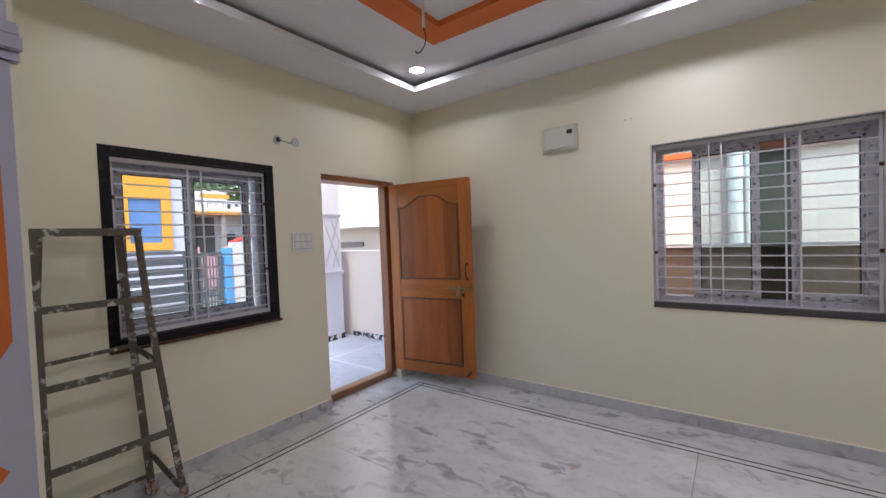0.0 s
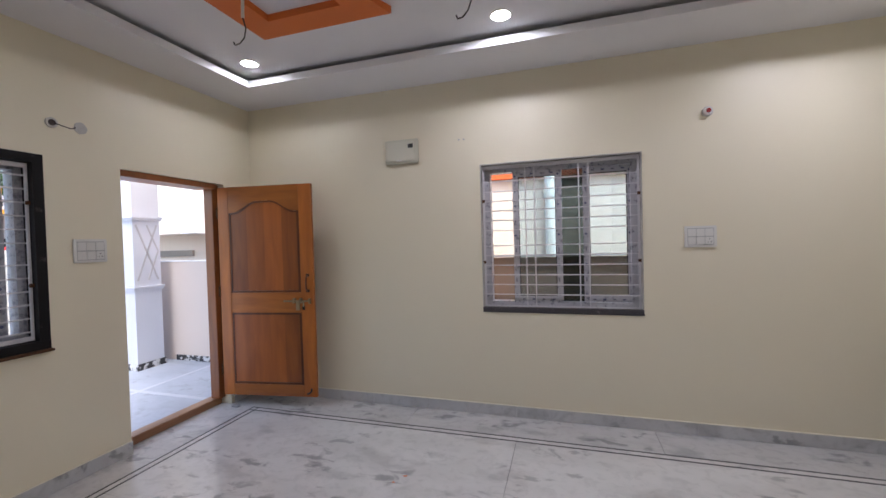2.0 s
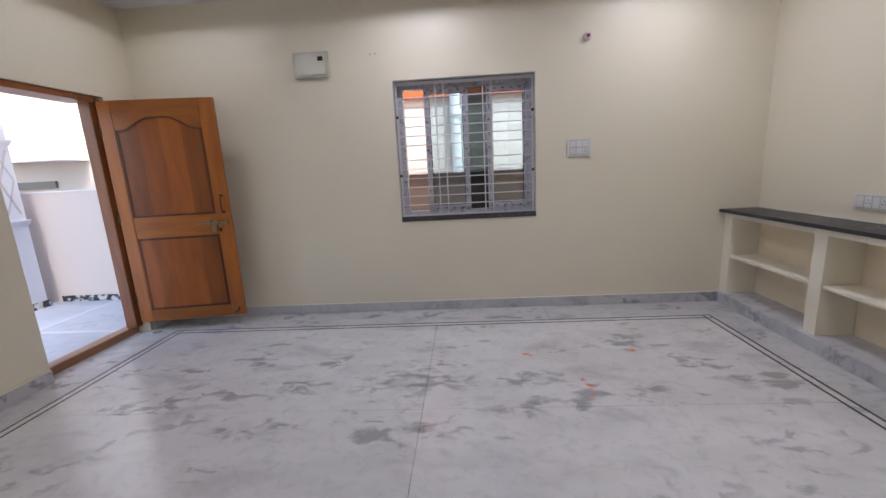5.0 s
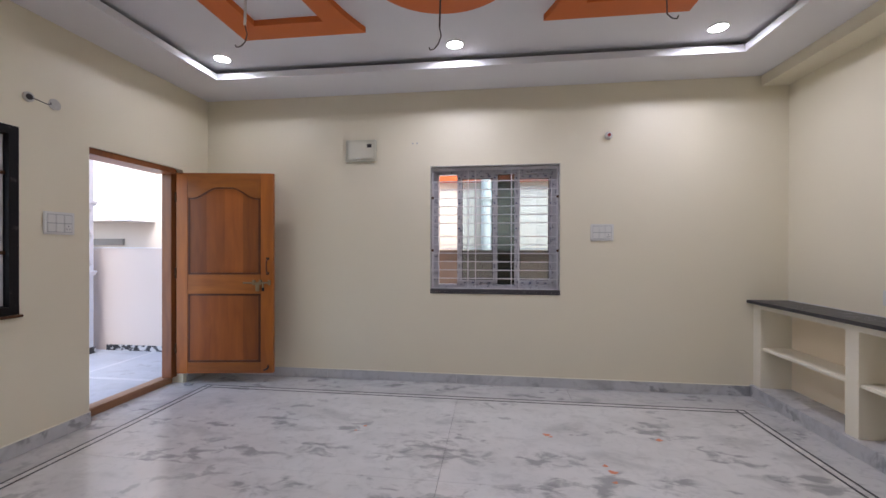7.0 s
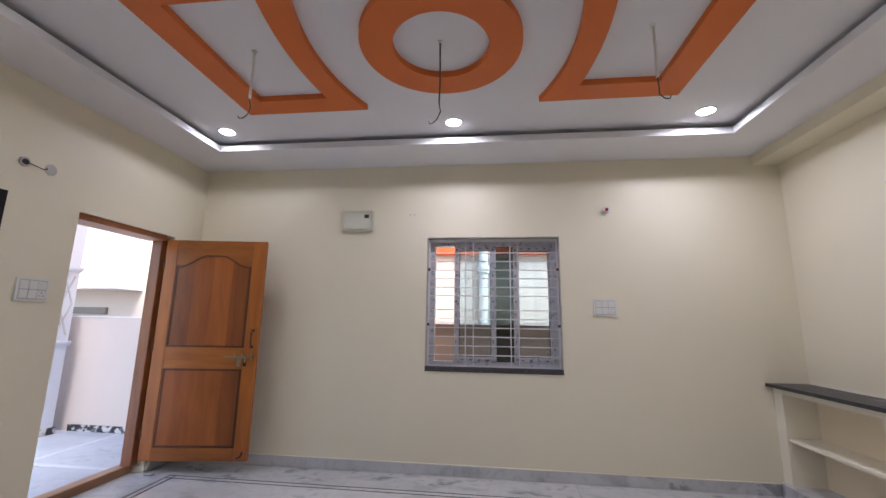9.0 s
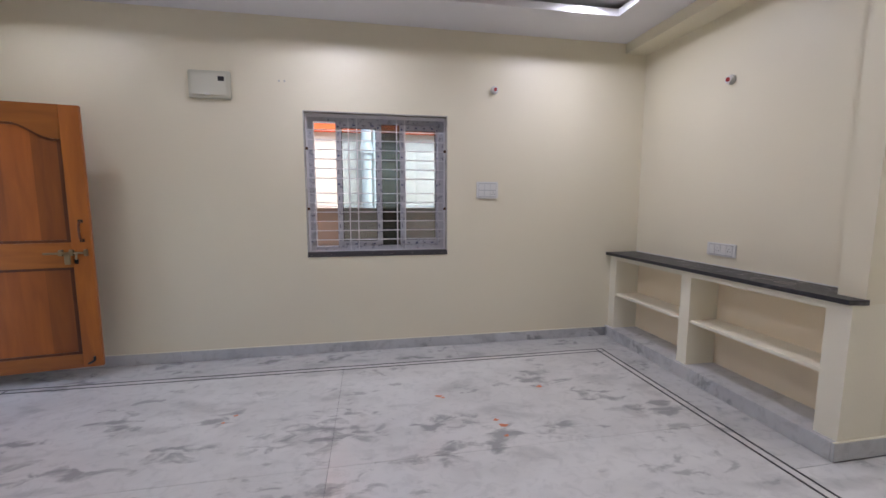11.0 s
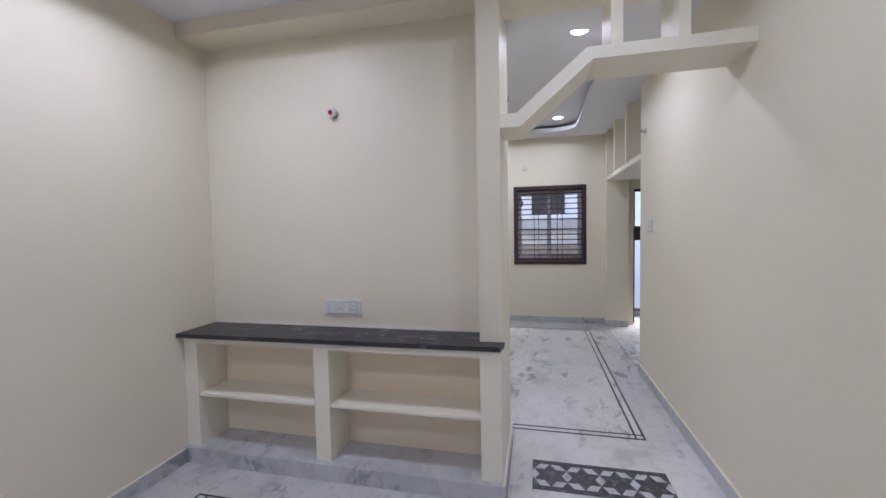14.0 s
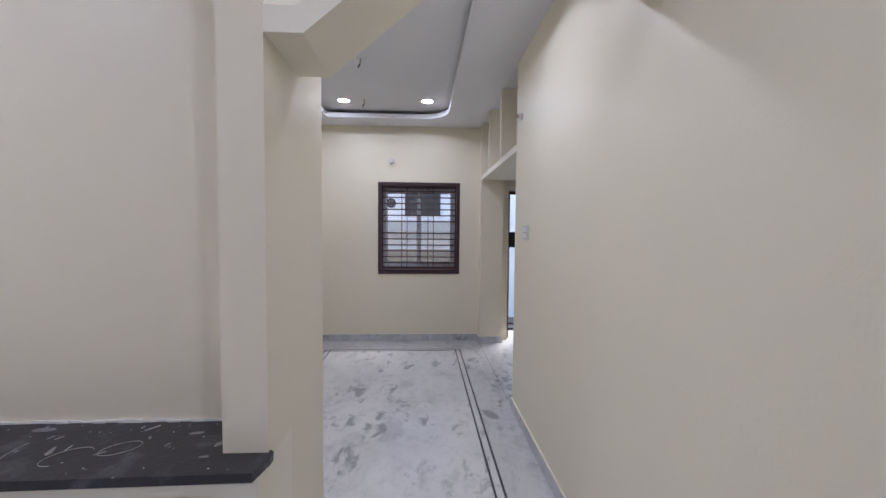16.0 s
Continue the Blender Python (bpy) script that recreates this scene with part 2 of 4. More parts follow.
TEAK_FRAME = timber("teak_frame", (0.22, 0.064, 0.015), (0.40, 0.125, 0.028), "z")
TEAK_SILL = timber("teak_threshold", (0.26, 0.12, 0.05), (0.45, 0.24, 0.12), "y")
UPVC = speckled("film_covered_upvc", (0.50, 0.495, 0.53), (0.20, 0.20, 0.24), 0.4, 24, 0.54, 0.66)
UPVC_DARK = speckled("film_covered_upvc_grey", (0.42, 0.42, 0.45), (0.20, 0.20, 0.23), 0.45, 26, 0.5, 0.66)
PRINT = material("blue_film_print", (0.10, 0.11, 0.20), 0.5)
PRINT_GREY = material("grey_film_print", (0.20, 0.20, 0.24), 0.5)
STEEL_WHITE = material("white_painted_steel", (0.64, 0.63, 0.65), 0.4, 0, 0.06, 9, 0.05)
STEEL_MAROON = material("maroon_painted_steel", (0.045, 0.016, 0.016), 0.45, 0, 0.1, 9, 0.05)
RUST = material("rusty_iron", (0.10, 0.045, 0.02), 0.85, 0.2, 0.3, 40, 0.3)
GLASS = glass("tinted_window_glass", (0.77, 0.88, 0.93))
GLASS_DARK = glass("dark_double_glass", (0.27, 0.325, 0.335), 0.10)
GLASS_CLEAR = glass("clear_window_glass", (0.93, 0.95, 0.97), 0.05)
PLASTIC = material("white_switch_plastic", (0.74, 0.735, 0.70), 0.35, 0, 0.02, 10, 0.0)
PLASTIC_GAP = material("grey_switch_gap", (0.48, 0.48, 0.47), 0.6)
IVORY = material("ivory_box_plastic", (0.68, 0.665, 0.55), 0.22, 0, 0.02, 6, 0.0)
BLACK = material("black_plastic", (0.012, 0.012, 0.013), 0.35)
RED = material("red_pipe_plastic", (0.30, 0.005, 0.006), 0.45)
PIPE = material("white_pipe_plastic", (0.72, 0.70, 0.66), 0.5, 0, 0.1, 20, 0.0)
WIRE = material("dark_wire_plastic", (0.04, 0.03, 0.03), 0.6)
PUTTY_WHITE = material("white_wall_putty", (0.74, 0.72, 0.68), 0.9, 0, 0.15, 30, 0.3)
PUTTY = material("grey_wall_putty", (0.55, 0.53, 0.49), 0.9, 0, 0.15, 30, 0.3)
SMEAR = material("thin_plaster_smear", (0.26, 0.255, 0.25), 0.9, 0, 0.45, 60, 0.2)
BRASS = material("dull_brass", (0.36, 0.29, 0.18), 0.38, 0.9, 0.12, 25, 0.1)
IRON = speckled("paint_splashed_iron", (0.125, 0.100, 0.075), (0.56, 0.53, 0.48), 0.65, 15, 0.56, 0.64, metal=0.1)
CLOTH = speckled("stained_rag", (0.42, 0.34, 0.30), (0.22, 0.10, 0.07), 0.95, 30, 0.5, 0.6)
PORCH = marble("porch_stone", (0.39, 0.425, 0.50), (0.24, 0.26, 0.305), 0.4, 1.1, 2.0)
BLACKSTONE = speckled("black_white_skirting", (0.03, 0.03, 0.035), (0.55, 0.55, 0.57), 0.4, 12, 0.5, 0.56)
OUT_PINK = material("pale_pink_render", (0.62, 0.535, 0.495), 0.85, 0, 0.05, 1.2, 0.15)
OUT_BROWN = material("tan_render", (0.36, 0.265, 0.215), 0.85, 0, 0.06, 1.2, 0.15)
OUT_CREAM = material("cream_render", (0.72, 0.655, 0.60), 0.85, 0, 0.04, 0.9, 0.15)
PILLAR = material("pale_blue_white_paint", (0.54, 0.555, 0.63), 0.7, 0, 0.04, 1.4, 0.1)
PILLAR_LINE = material("grey_carved_groove", (0.40, 0.40, 0.43), 0.8)
OUT_PALE = material("fresh_white_render", (0.87, 0.87, 0.89), 0.8, 0, 0.03, 0.9, 0.12)
OUT_WHITE = material("white_render", (0.78, 0.78, 0.82), 0.8, 0, 0.03, 0.9, 0.12)
OUT_ORANGE = material("orange_render", (0.70, 0.12, 0.03), 0.8, 0, 0.05, 2, 0.1)
OUT_YELLOW = material("yellow_render", (0.66, 0.30, 0.03), 0.8, 0, 0.05, 2, 0.1)
OUT_LILAC = material("pale_lilac_render", (0.50, 0.50, 0.57), 0.8, 0, 0.05, 0.9, 0.12)
OUT_RED = material("red_sheet_paint", (0.45, 0.03, 0.03), 0.6, 0, 0.1, 3, 0.1)
OUT_ROSE = material("rose_render", (0.66, 0.34, 0.36), 0.8, 0, 0.06, 2, 0.1)
OUT_BLUE = material("blue_painted_render", (0.07, 0.26, 0.55), 0.7, 0, 0.06, 2, 0.1)
OUT_GREY = material("grey_render", (0.48, 0.48, 0.47), 0.85, 0, 0.1, 2, 0.2)
# Shelf backs: warm light bounced inside the bays is put into this colour.
PEACH_BOUNCE = material("peach_cream_bounce_paint", (0.86, 0.735, 0.54), 0.6, 0, 0.03, 2, 0.06)
# The box's ivory again, darkened to draw the shadow round its lid.
IVORY_SHADE = material("ivory_box_edge_shade", (0.60, 0.585, 0.47), 0.4, 0, 0.02, 6, 0.0)
OUT_LANE = material("grey_brown_render", (0.27, 0.25, 0.235), 0.85, 0, 0.08, 1.5, 0.2)
PORCH_JOINT = material("pale_porch_joint", (0.52, 0.54, 0.60), 0.6, 0, 0.08, 6, 0.05)
GATE = material("dark_gate_steel", (0.075, 0.09, 0.10), 0.4, 0.3, 0.1, 6, 0.05)
PANE_BLUE = material("blue_reflecting_pane", (0.10, 0.20, 0.42), 0.12, 0, 0.2, 1.0, 0.0)
DARK = material("dark_recess", (0.05, 0.048, 0.05), 0.8)
ASPHALT = material("road_asphalt", (0.10, 0.10, 0.10), 0.9, 0, 0.2, 1.5, 0.4, 40)
BLUE_PIPE = material("pale_grey_pipe", (0.70, 0.72, 0.72), 0.5, 0, 0.05, 4, 0.0)
LEAF = material("tree_leaf", (0.06, 0.11, 0.035), 0.6, 0, 0.3, 6, 0.1)
BARK = material("tree_bark", (0.14, 0.10, 0.07), 0.9, 0, 0.25, 12, 0.5)
LAMP = glow("lamp_diffuser", (0.93, 0.96, 1.0), 14)


# ---- mesh helpers ----
def box(bm, x0, x1, y0, y1, z0, z1):
    v = [bm.verts.new((x, y, z)) for z in (z0, z1) for y in (y0, y1) for x in (x0, x1)]
    for q in ((0, 2, 3, 1), (4, 5, 7, 6), (0, 1, 5, 4), (2, 6, 7, 3), (0, 4, 6, 2), (1, 3, 7, 5)):
        bm.faces.new([v[i] for i in q])


def boxes(*rows, bevel=0.0):
    bm = bmesh.new()
    for r in rows:
        box(bm, *r)
    if bevel:
        soften(bm, bevel)
    return bm


def soften(bm, width, segments=2):
    bmesh.ops.bevel(bm, geom=bm.edges[:], offset=width, segments=segments, affect="EDGES", clamp_overlap=True)


def prism(points, low, high, axis="z"):
    """A closed outline pushed along an axis. Points are the two other coordinates in order."""
    bm = bmesh.new()

    def at(p, h):
        return {"z": (p[0], p[1], h), "y": (p[0], h, p[1]), "x": (h, p[0], p[1])}[axis]

    a, b = [bm.verts.new(at(p, low)) for p in points], [bm.verts.new(at(p, high)) for p in points]
    bm.faces.new(a)
    bm.faces.new(b)
    for i in range(len(points)):
        j = (i + 1) % len(points)
        bm.faces.new((a[i], a[j], b[j], b[i]))
    bmesh.ops.recalc_face_normals(bm, faces=bm.faces[:])
    return bm


def hoop(outer, inner, low, high):
    """A band between two closed outlines of as many points each, from low to high."""
    bm = bmesh.new()
    rings = [[bm.verts.new((*p, h)) for p in pts] for pts in (outer, inner) for h in (low, high)]
    n = len(outer)
    for i in range(n):
        j = (i + 1) % n
        ol, oh, il, ih = rings
        for q in ((ol, ol, oh, oh), (il, il, ih, ih), (ol, ol, il, il), (oh, oh, ih, ih)):
            bm.faces.new((q[0][i], q[1][j], q[2][j], q[3][i]))
    bmesh.ops.recalc_face_normals(bm, faces=bm.faces[:])
    return bm


def rod(bm, a, b, r0, r1=None, sides=10):
    a, b = Vector(a), Vector(b)
    m = Matrix.Translation((a + b) / 2) @ (b - a).to_track_quat("Z", "Y").to_matrix().to_4x4()
    bmesh.ops.create_cone(bm, cap_ends=True, segments=sides, radius1=r0, radius2=r0 if r1 is None else r1, depth=(b - a).length, matrix=m)


def rods(*rows, sides=10):
    bm = bmesh.new()
    for a, b, r in rows:
        rod(bm, a, b, r, sides=sides)
    return bm


def bar(bm, a, b, w, d, side=(1, 0, 0)):
    """A flat bar from a to b, w wide along side and d deep."""
    a, b = Vector(a), Vector(b)
    along = (b - a).normalized()
    s = (Vector(side) - along * Vector(side).dot(along)).normalized() * w / 2
    n = along.cross(s).normalized() * d / 2
    v = [bm.verts.new(p + i * s + j * n) for p in (a, b) for i, j in ((-1, -1), (1, -1), (1, 1), (-1, 1))]
    for q in ((3, 2, 1, 0), (4, 5, 6, 7), (0, 1, 5, 4), (1, 2, 6, 5), (2, 3, 7, 6), (3, 0, 4, 7)):
        bm.faces.new([v[i] for i in q])


def tube(points, r, sides=8):
    """A bent wire or pipe through points."""
    bm = bmesh.new()
    for a, b in zip(points, points[1:]):
        rod(bm, a, b, r, sides=sides)
    return bm


def mesh_of(name, bm, mat):
    me = bpy.data.meshes.new(name)
    bmesh.ops.recalc_face_normals(bm, faces=bm.faces[:])
    bm.to_mesh(me)
    bm.free()
    me.materials.append(mat)
    return me


def part(name, bm, mat, parent, label="", smooth=False):
    me = mesh_of(name, bm, mat)
    if smooth:
        me.shade_smooth()
    ob = new(name, me)
    ob.parent = parent
    ob.matrix_parent_inverse = Matrix.Translation(-parent.location)
    return tagged(ob, label)


def thing(name, place, label, category, group="", kind=""):
    ob = new(name)
    ob.empty_display_size = 0.1
    ob.location = place
    return tagged(ob, label, category, group, kind)


def solid(name, bm, mat, label="", category="", kind="", group=""):
    return tagged(new(name, mesh_of(name, bm, mat)), label, category, group, kind)


def structure(name, bm, mat, label, category):
    return solid(name, bm, mat, label, category, "structure")


# ---- plan ----
W, E, S, N = -2.92, 2.81, 0.29, 3.65          # living room faces
PIER, PIER_Y, BLOCK = 2.60, 1.53, 3.25        # post beside the opening, end of the dividing wall
FAR, DN = 6.95, 2.75                          # dining room's end wall and north wall
CEIL, TOP = 2.93, 3.03                        # soffit and recessed ceiling
NW = (-0.478, 0.795, 0.911, 2.175)            # north window opening: x0 x1 z0 z1
WW = (0.815, 1.905, 0.915, 2.135)             # west window: y0 y1 z0 z1
FW = (0.562, 1.683, 0.947, 2.187)                # far window: y0 y1 z0 z1
DO = (2.365, 3.30, 2.125)                    # entrance: y0 y1 top
JX0, JX1, JY = -1.24, 1.25, 0.06              # wide opening in the south wall, and its outer face

structure("wall_north", boxes(
    (-3.15, NW[0], N, 3.88, -0.1, 3.2), (NW[1], 3.6, N, 3.88, -0.1, 3.2),
    (NW[0], NW[1], N, 3.88, -0.1, NW[2]), (NW[0], NW[1], N, 3.88, NW[3], 3.2)), CREAM, "cream painted plaster wall with a window", "wall")
structure("wall_west", boxes(
    (-3.15, W, -2.6, WW[0], -0.1, 3.2), (-3.15, W, WW[1], DO[0], -0.1, 3.2), (-3.15, W, DO[1], N, -0.1, 3.2),
    (-3.15, W, WW[0], WW[1], -0.1, WW[2]), (-3.15, W, WW[0], WW[1], WW[3], 3.2), (-3.15, W, DO[0], DO[1], DO[2], 3.2)),
    CREAM, "cream painted plaster wall with window and entrance", "wall")
structure("wall_east", boxes((E, BLOCK, PIER_Y, N, -0.1, 3.2), (PIER, E, PIER_Y, 1.66, 0.8822, CEIL)),
          CREAM, "cream painted dividing wall with a raised end post", "wall")
structure("wall_south", boxes((JX1, 4.80, JY, S, -0.1, 3.2), (-2.92, JX0, JY, S, -0.1, 3.2), (JX0, JX1, JY, S, 2.55, 3.2)),
          CREAM, "plain cream painted plaster wall", "wall")
structure("wall_hall_end", boxes((-3.15, 1.48, -2.83, -2.6, -0.1, 3.2), (JX1, 1.48, -2.6, JY, -0.1, 3.2)),
          CREAM, "plain cream wall behind the opening", "wall")
structure("wall_far", boxes(
    (FAR, FAR + 0.23, FW[1], DN, -0.1, 3.2), (FAR, FAR + 0.23, -0.12, FW[0], -0.1, 3.2), (FAR, FAR + 0.23, -1.5, -0.95, -0.1, 3.2),
    (FAR, FAR + 0.23, FW[0], FW[1], -0.1, FW[2]), (FAR, FAR + 0.23, FW[0], FW[1], FW[3], 3.2), (FAR, FAR + 0.23, -0.95, -0.12, 2.1, 3.2),
    (6.80, FAR, -0.02, S, -0.1, 3.2)), CREAM, "cream end wall with barred window and pilaster", "wall")
structure("wall_dining_north", boxes((BLOCK, 7.5, DN, 2.95, -0.1, 3.2)), CREAM, "plain cream painted wall", "wall")
structure("wall_alcove", boxes((4.57, 4.80, -1.5, JY, -0.1, 3.2), (4.57, 7.5, -1.7, -1.5, -0.1, 3.2)), CREAM, "plain cream alcove walls", "wall")

# ceiling: soffit border with an upstand lip, dark slot and recessed field
TRAY = (-2.44, 2.15, 0.84, 3.14)


def tray_outline(x0, x1, y0, y1, radii, grow=0.0):
    pts = []
    for (cx, cy, start), r in zip(((x0, y0, 180), (x1, y0, 270), (x1, y1, 0), (x0, y1, 90)), radii):
        sx, sy = (1 if cx == x0 else -1), (1 if cy == y0 else -1)
        ox, oy = cx + sx * r, cy + sy * r
        for k in range(9):
            a = radians(start + 90 * k / 8)
            pts.append((ox + (r + grow) * math.cos(a), oy + (r + grow) * math.sin(a)))
    return pts


def frame_outline(x0, x1, y0, y1):
    return [p for p in ((x0, y0), (x1, y0), (x1, y1), (x0, y1)) for _ in range(9)]


def tray_ceiling(name, room, tray, radii, low, high, label):
    inner, lip = tray_outline(*tray, radii), tray_outline(*tray, radii, 0.014)
    bm = hoop(frame_outline(*room), inner, low, low + 0.02)
    lipbm = hoop(lip, inner, low + 0.02, low + 0.058)
    tmp = bpy.data.meshes.new("lip")
    lipbm.to_mesh(tmp)
    lipbm.free()
    bm.from_mesh(tmp)
    box(bm, room[0] - 0.1, room[1] + 0.1, room[2] - 0.1, room[3] + 0.1, high, high + 0.12)
    bmesh.ops.dissolve_degenerate(bm, dist=1e-5, edges=bm.edges[:])
    return structure(name, bm, WHITE, label, "ceiling")


tray_ceiling("ceiling_living", (W, E, S, N), TRAY, (0.004,) * 4, CEIL, TOP, "white plaster tray ceiling with a recessed field")
tray_ceiling("ceiling_dining", (BLOCK - 0.32, FAR, S, DN), (3.42, 6.56, 0.77, 2.28), (0.3, 0.32, 0.03, 0.3), 2.94, 3.04,
             "white plaster tray ceiling with rounded corners")
structure("ceiling_hall", boxes((-3.15, 1.48, -2.83, JY, 2.97, 3.1)), WHITE, "plain white ceiling", "ceiling")
structure("ceiling_alcove", boxes((4.57, 7.5, -1.7, S - 0.012, 2.98, 3.1)), WHITE, "plain white ceiling", "ceiling")
structure("beam_east", boxes((PIER - 0.02, E, 1.66, N, 2.835, CEIL), (PIER - 0.02, 2.93, S, 1.66, 2.835, CEIL + 0.02)), CREAM, "cream plastered ceiling beam", "beam")

# floor
structure("floor", boxes((-3.15, 7.5, -2.83, 3.65, -0.12, -0.012)), JOINT, "grey mortar bed under the marble slabs", "floor")
floor_ob = bpy.data.objects["floor"]

# skirting
SK, SH = 0.016, 0.092


def skirting(name, runs, height):
    """Skirting stones in lengths of up to 1.6 m with a line of cream caulk along the top."""
    base = thing(name, (runs[0][0], runs[0][2], 0), "grey marble skirting stones along the wall", "skirting", kind="structure")
    for x0, x1, y0, y1 in runs:
        along_x = x1 - x0 > y1 - y0
        n = max(1, round((x1 - x0 if along_x else y1 - y0) / 1.45))
        for k in range(n):
            row = (x0 + (x1 - x0) * k / n + 0.0006, x0 + (x1 - x0) * (k + 1) / n - 0.0006, y0, y1) if along_x else (x0, x1, y0 + (y1 - y0) * k / n + 0.0006, y0 + (y1 - y0) * (k + 1) / n - 0.0006)
            part("skirting_stone", boxes((*row, 0.0, height), bevel=0.0025), MARBLE_BASE, base)
        part("caulk", boxes((x0 + 0.002, x1 - 0.002, y0 + 0.002, y1 - 0.002, height, height + 0.005)), CREAM_TRIM, base, "cream caulk line")


skirting("baseboard_north", ((W + SK, 2.485, N - SK, N),), SH)
skirting("baseboard_west", ((W, W + SK, S, DO[0]), (W, W + SK, DO[1] + 0.04, N)), SH)
skirting("baseboard_east", ((2.485, BLOCK, PIER_Y - SK, PIER_Y),), SH + 0.012)
skirting("baseboard_south", ((JX1, 4.80, S, S + SK),), SH)
skirting("baseboard_far", ((FAR - SK, FAR, S + SK, DN - SK), (6.80 - SK, FAR - SK, S, S + SK), (6.80 - SK, 6.80, -0.02, S), (BLOCK, FAR - SK, DN - SK, DN), (BLOCK, BLOCK + SK, PIER_Y, DN - SK)), SH)

# ---- stepped arch with two posts ----
arch = structure("arch_trim", prism([(PIER_Y, 2.09), (1.42, 2.09), (1.04, 2.412), (S, 2.413), (S, 2.482), (1.07, 2.475), (1.44, 2.165), (PIER_Y, 2.165)], PIER, 2.93, "x"),
                 CREAM_TRIM, "cream stepped plaster beam across the opening", "arch")
for y0, y1 in ((0.893, 0.952), (0.578, 0.635)):
    part("post", boxes((PIER + 0.01, 2.90, y0, y1, 2.479, 2.836)), CREAM_TRIM, arch)

# ---- overhead niche shelf in the dining room ----
niche = thing("overhead_niche", (5.8, 0.1, 2.22), "cream plastered overhead niche with three open bays", "niche")
part("bottom_slab", boxes((4.80, 6.80, -0.12, S - 0.004, 2.215, 2.27)), CREAM_TRIM, niche)
part("back_panel", boxes((4.80, 6.80, -0.16, -0.12, 2.215, 2.98)), CREAM, niche)
for x in (5.55, 6.27):
    part("divider", boxes((x - 0.025, x + 0.025, -0.12, S - 0.008, 2.27, 2.98)), CREAM_TRIM, niche)


# ---- downlights ----
def downlight(x, y, z, power):
    """A round recessed ceiling lamp."""
    d = thing("downlight", (x, y, z), "white round recessed LED downlight, lit", "downlight", "ceiling downlights")
    circle = [(x + 0.073 * math.cos(a), y + 0.073 * math.sin(a)) for a in np.linspace(0, 2 * math.pi, 28, endpoint=False)]
    inner = [(x + 0.063 * math.cos(a), y + 0.063 * math.sin(a)) for a in np.linspace(0, 2 * math.pi, 28, endpoint=False)]
    part("rim", hoop(circle, inner, z - 0.008, z), PLASTIC, d)
    part("diffuser", prism(inner, z - 0.006, z - 0.001), LAMP, d, "glowing white diffuser")
    lamp = new("downlight_lamp", bpy.data.lights.new("downlight_lamp", "AREA"))
    lamp.data.shape, lamp.data.size, lamp.data.energy, lamp.data.color = "DISK", 0.11, power, LAMP_TINT
    lamp.data.spread = radians(164)
    lamp.location = (x, y, z - 0.012)


for x, y, power in ((-2.235, 2.94, 0.45), (-0.165, 2.94, 1.35), (1.84, 2.93, 1.45), (-2.20, 1.03, 0.22), (-0.14, 1.03, 1.0), (1.84, 1.03, 0.6)):
    downlight(x, y, TOP, LAMP_POWER * power)
for x, y, power in ((6.21, 2.0, 0.8), (6.16, 1.03, 0.8), (3.64, 1.0, 1.05), (3.64, 2.0, 0.6)):
    downlight(x, y, 3.04, LAMP_POWER * power)

# ---- orange ceiling mouldings ----
MID_X, MID_Y = -0.153, 1.945


def waisted(side, inset):
    """Outline of a four-sided moulding whose inner edge curves inwards."""
    half, far, mid, ends = (0.475, 1.45, 0.962, 0.915) if inset else (0.66, 1.64, 0.805, 0.660)
    pts = [(MID_X + side * far, MID_Y - half)]
    for k in range(17):
        u = -1 + k / 8
        pts.append((MID_X + side * (mid + (ends - mid) * u * u), MID_Y + half * u))
    return pts + [(MID_X + side * far, MID_Y + half)]


for side in (-1, 1):
    solid("ceiling_moulding", hoop(waisted(side, False), waisted(side, True), TOP - 0.045, TOP + 0.002), ORANGE,
          "orange painted plaster ceiling moulding with one curved side", "ceiling moulding", group="ceiling mouldings")
ring = [[(MID_X + r * math.cos(a), MID_Y + r * math.sin(a)) for a in np.linspace(0, 2 * math.pi, 72, endpoint=False)] for r in (0.49, 0.293)]
solid("ceiling_ring", hoop(ring[0], ring[1], TOP - 0.045, TOP + 0.002), ORANGE, "orange painted round plaster ceiling ring", "ceiling moulding", group="ceiling mouldings")

# ---- hanging conduits with loose wires ----
for x, y, low, bend in ((-1.345, 1.92, 2.70, -1), (MID_X - 0.005, 1.945, 2.625, -1), (1.06, 1.92, 2.70, 1)):
    hang = thing("hanging_conduit", (x, y, TOP), "thin ceiling conduit with a loose dangling wire end", "conduit", "ceiling conduits")
    grey = x > -1 and x < 0.5
    part("pipe", tube([(x, y, TOP), (x + 0.004, y, low + 0.15), (x, y, low)], 0.005 if grey else 0.008), WIRE if grey else PIPE, hang)
    part("wire", tube([(x, y, low), (x + 0.008, y + 0.01, low - 0.05), (x + 0.012 * bend, y + 0.02, low - 0.09),
                       (x + 0.035 * bend, y + 0.012, low - 0.12), (x + 0.055 * bend, y, low - 0.13), (x + 0.06 * bend, y - 0.004, low - 0.115)], 0.0035), WIRE, hang, "dark loose wire")
    part("clip", boxes((x - 0.013, x + 0.013, y - 0.013, y + 0.013, TOP - 0.012, TOP + 0.001)), PIPE, hang)


# ---- windows ----
def on_wall(axis, face, out):
    """Turns (along, depth outwards from the room face, height) into world boxes."""
    def put(u0, u1, d0, d1, z0, z1):
        d = sorted((face + out * d0, face + out * d1))
        return (u0, u1, d[0], d[1], z0, z1) if axis == "y" else (d[0], d[1], u0, u1, z0, z1)
    return put


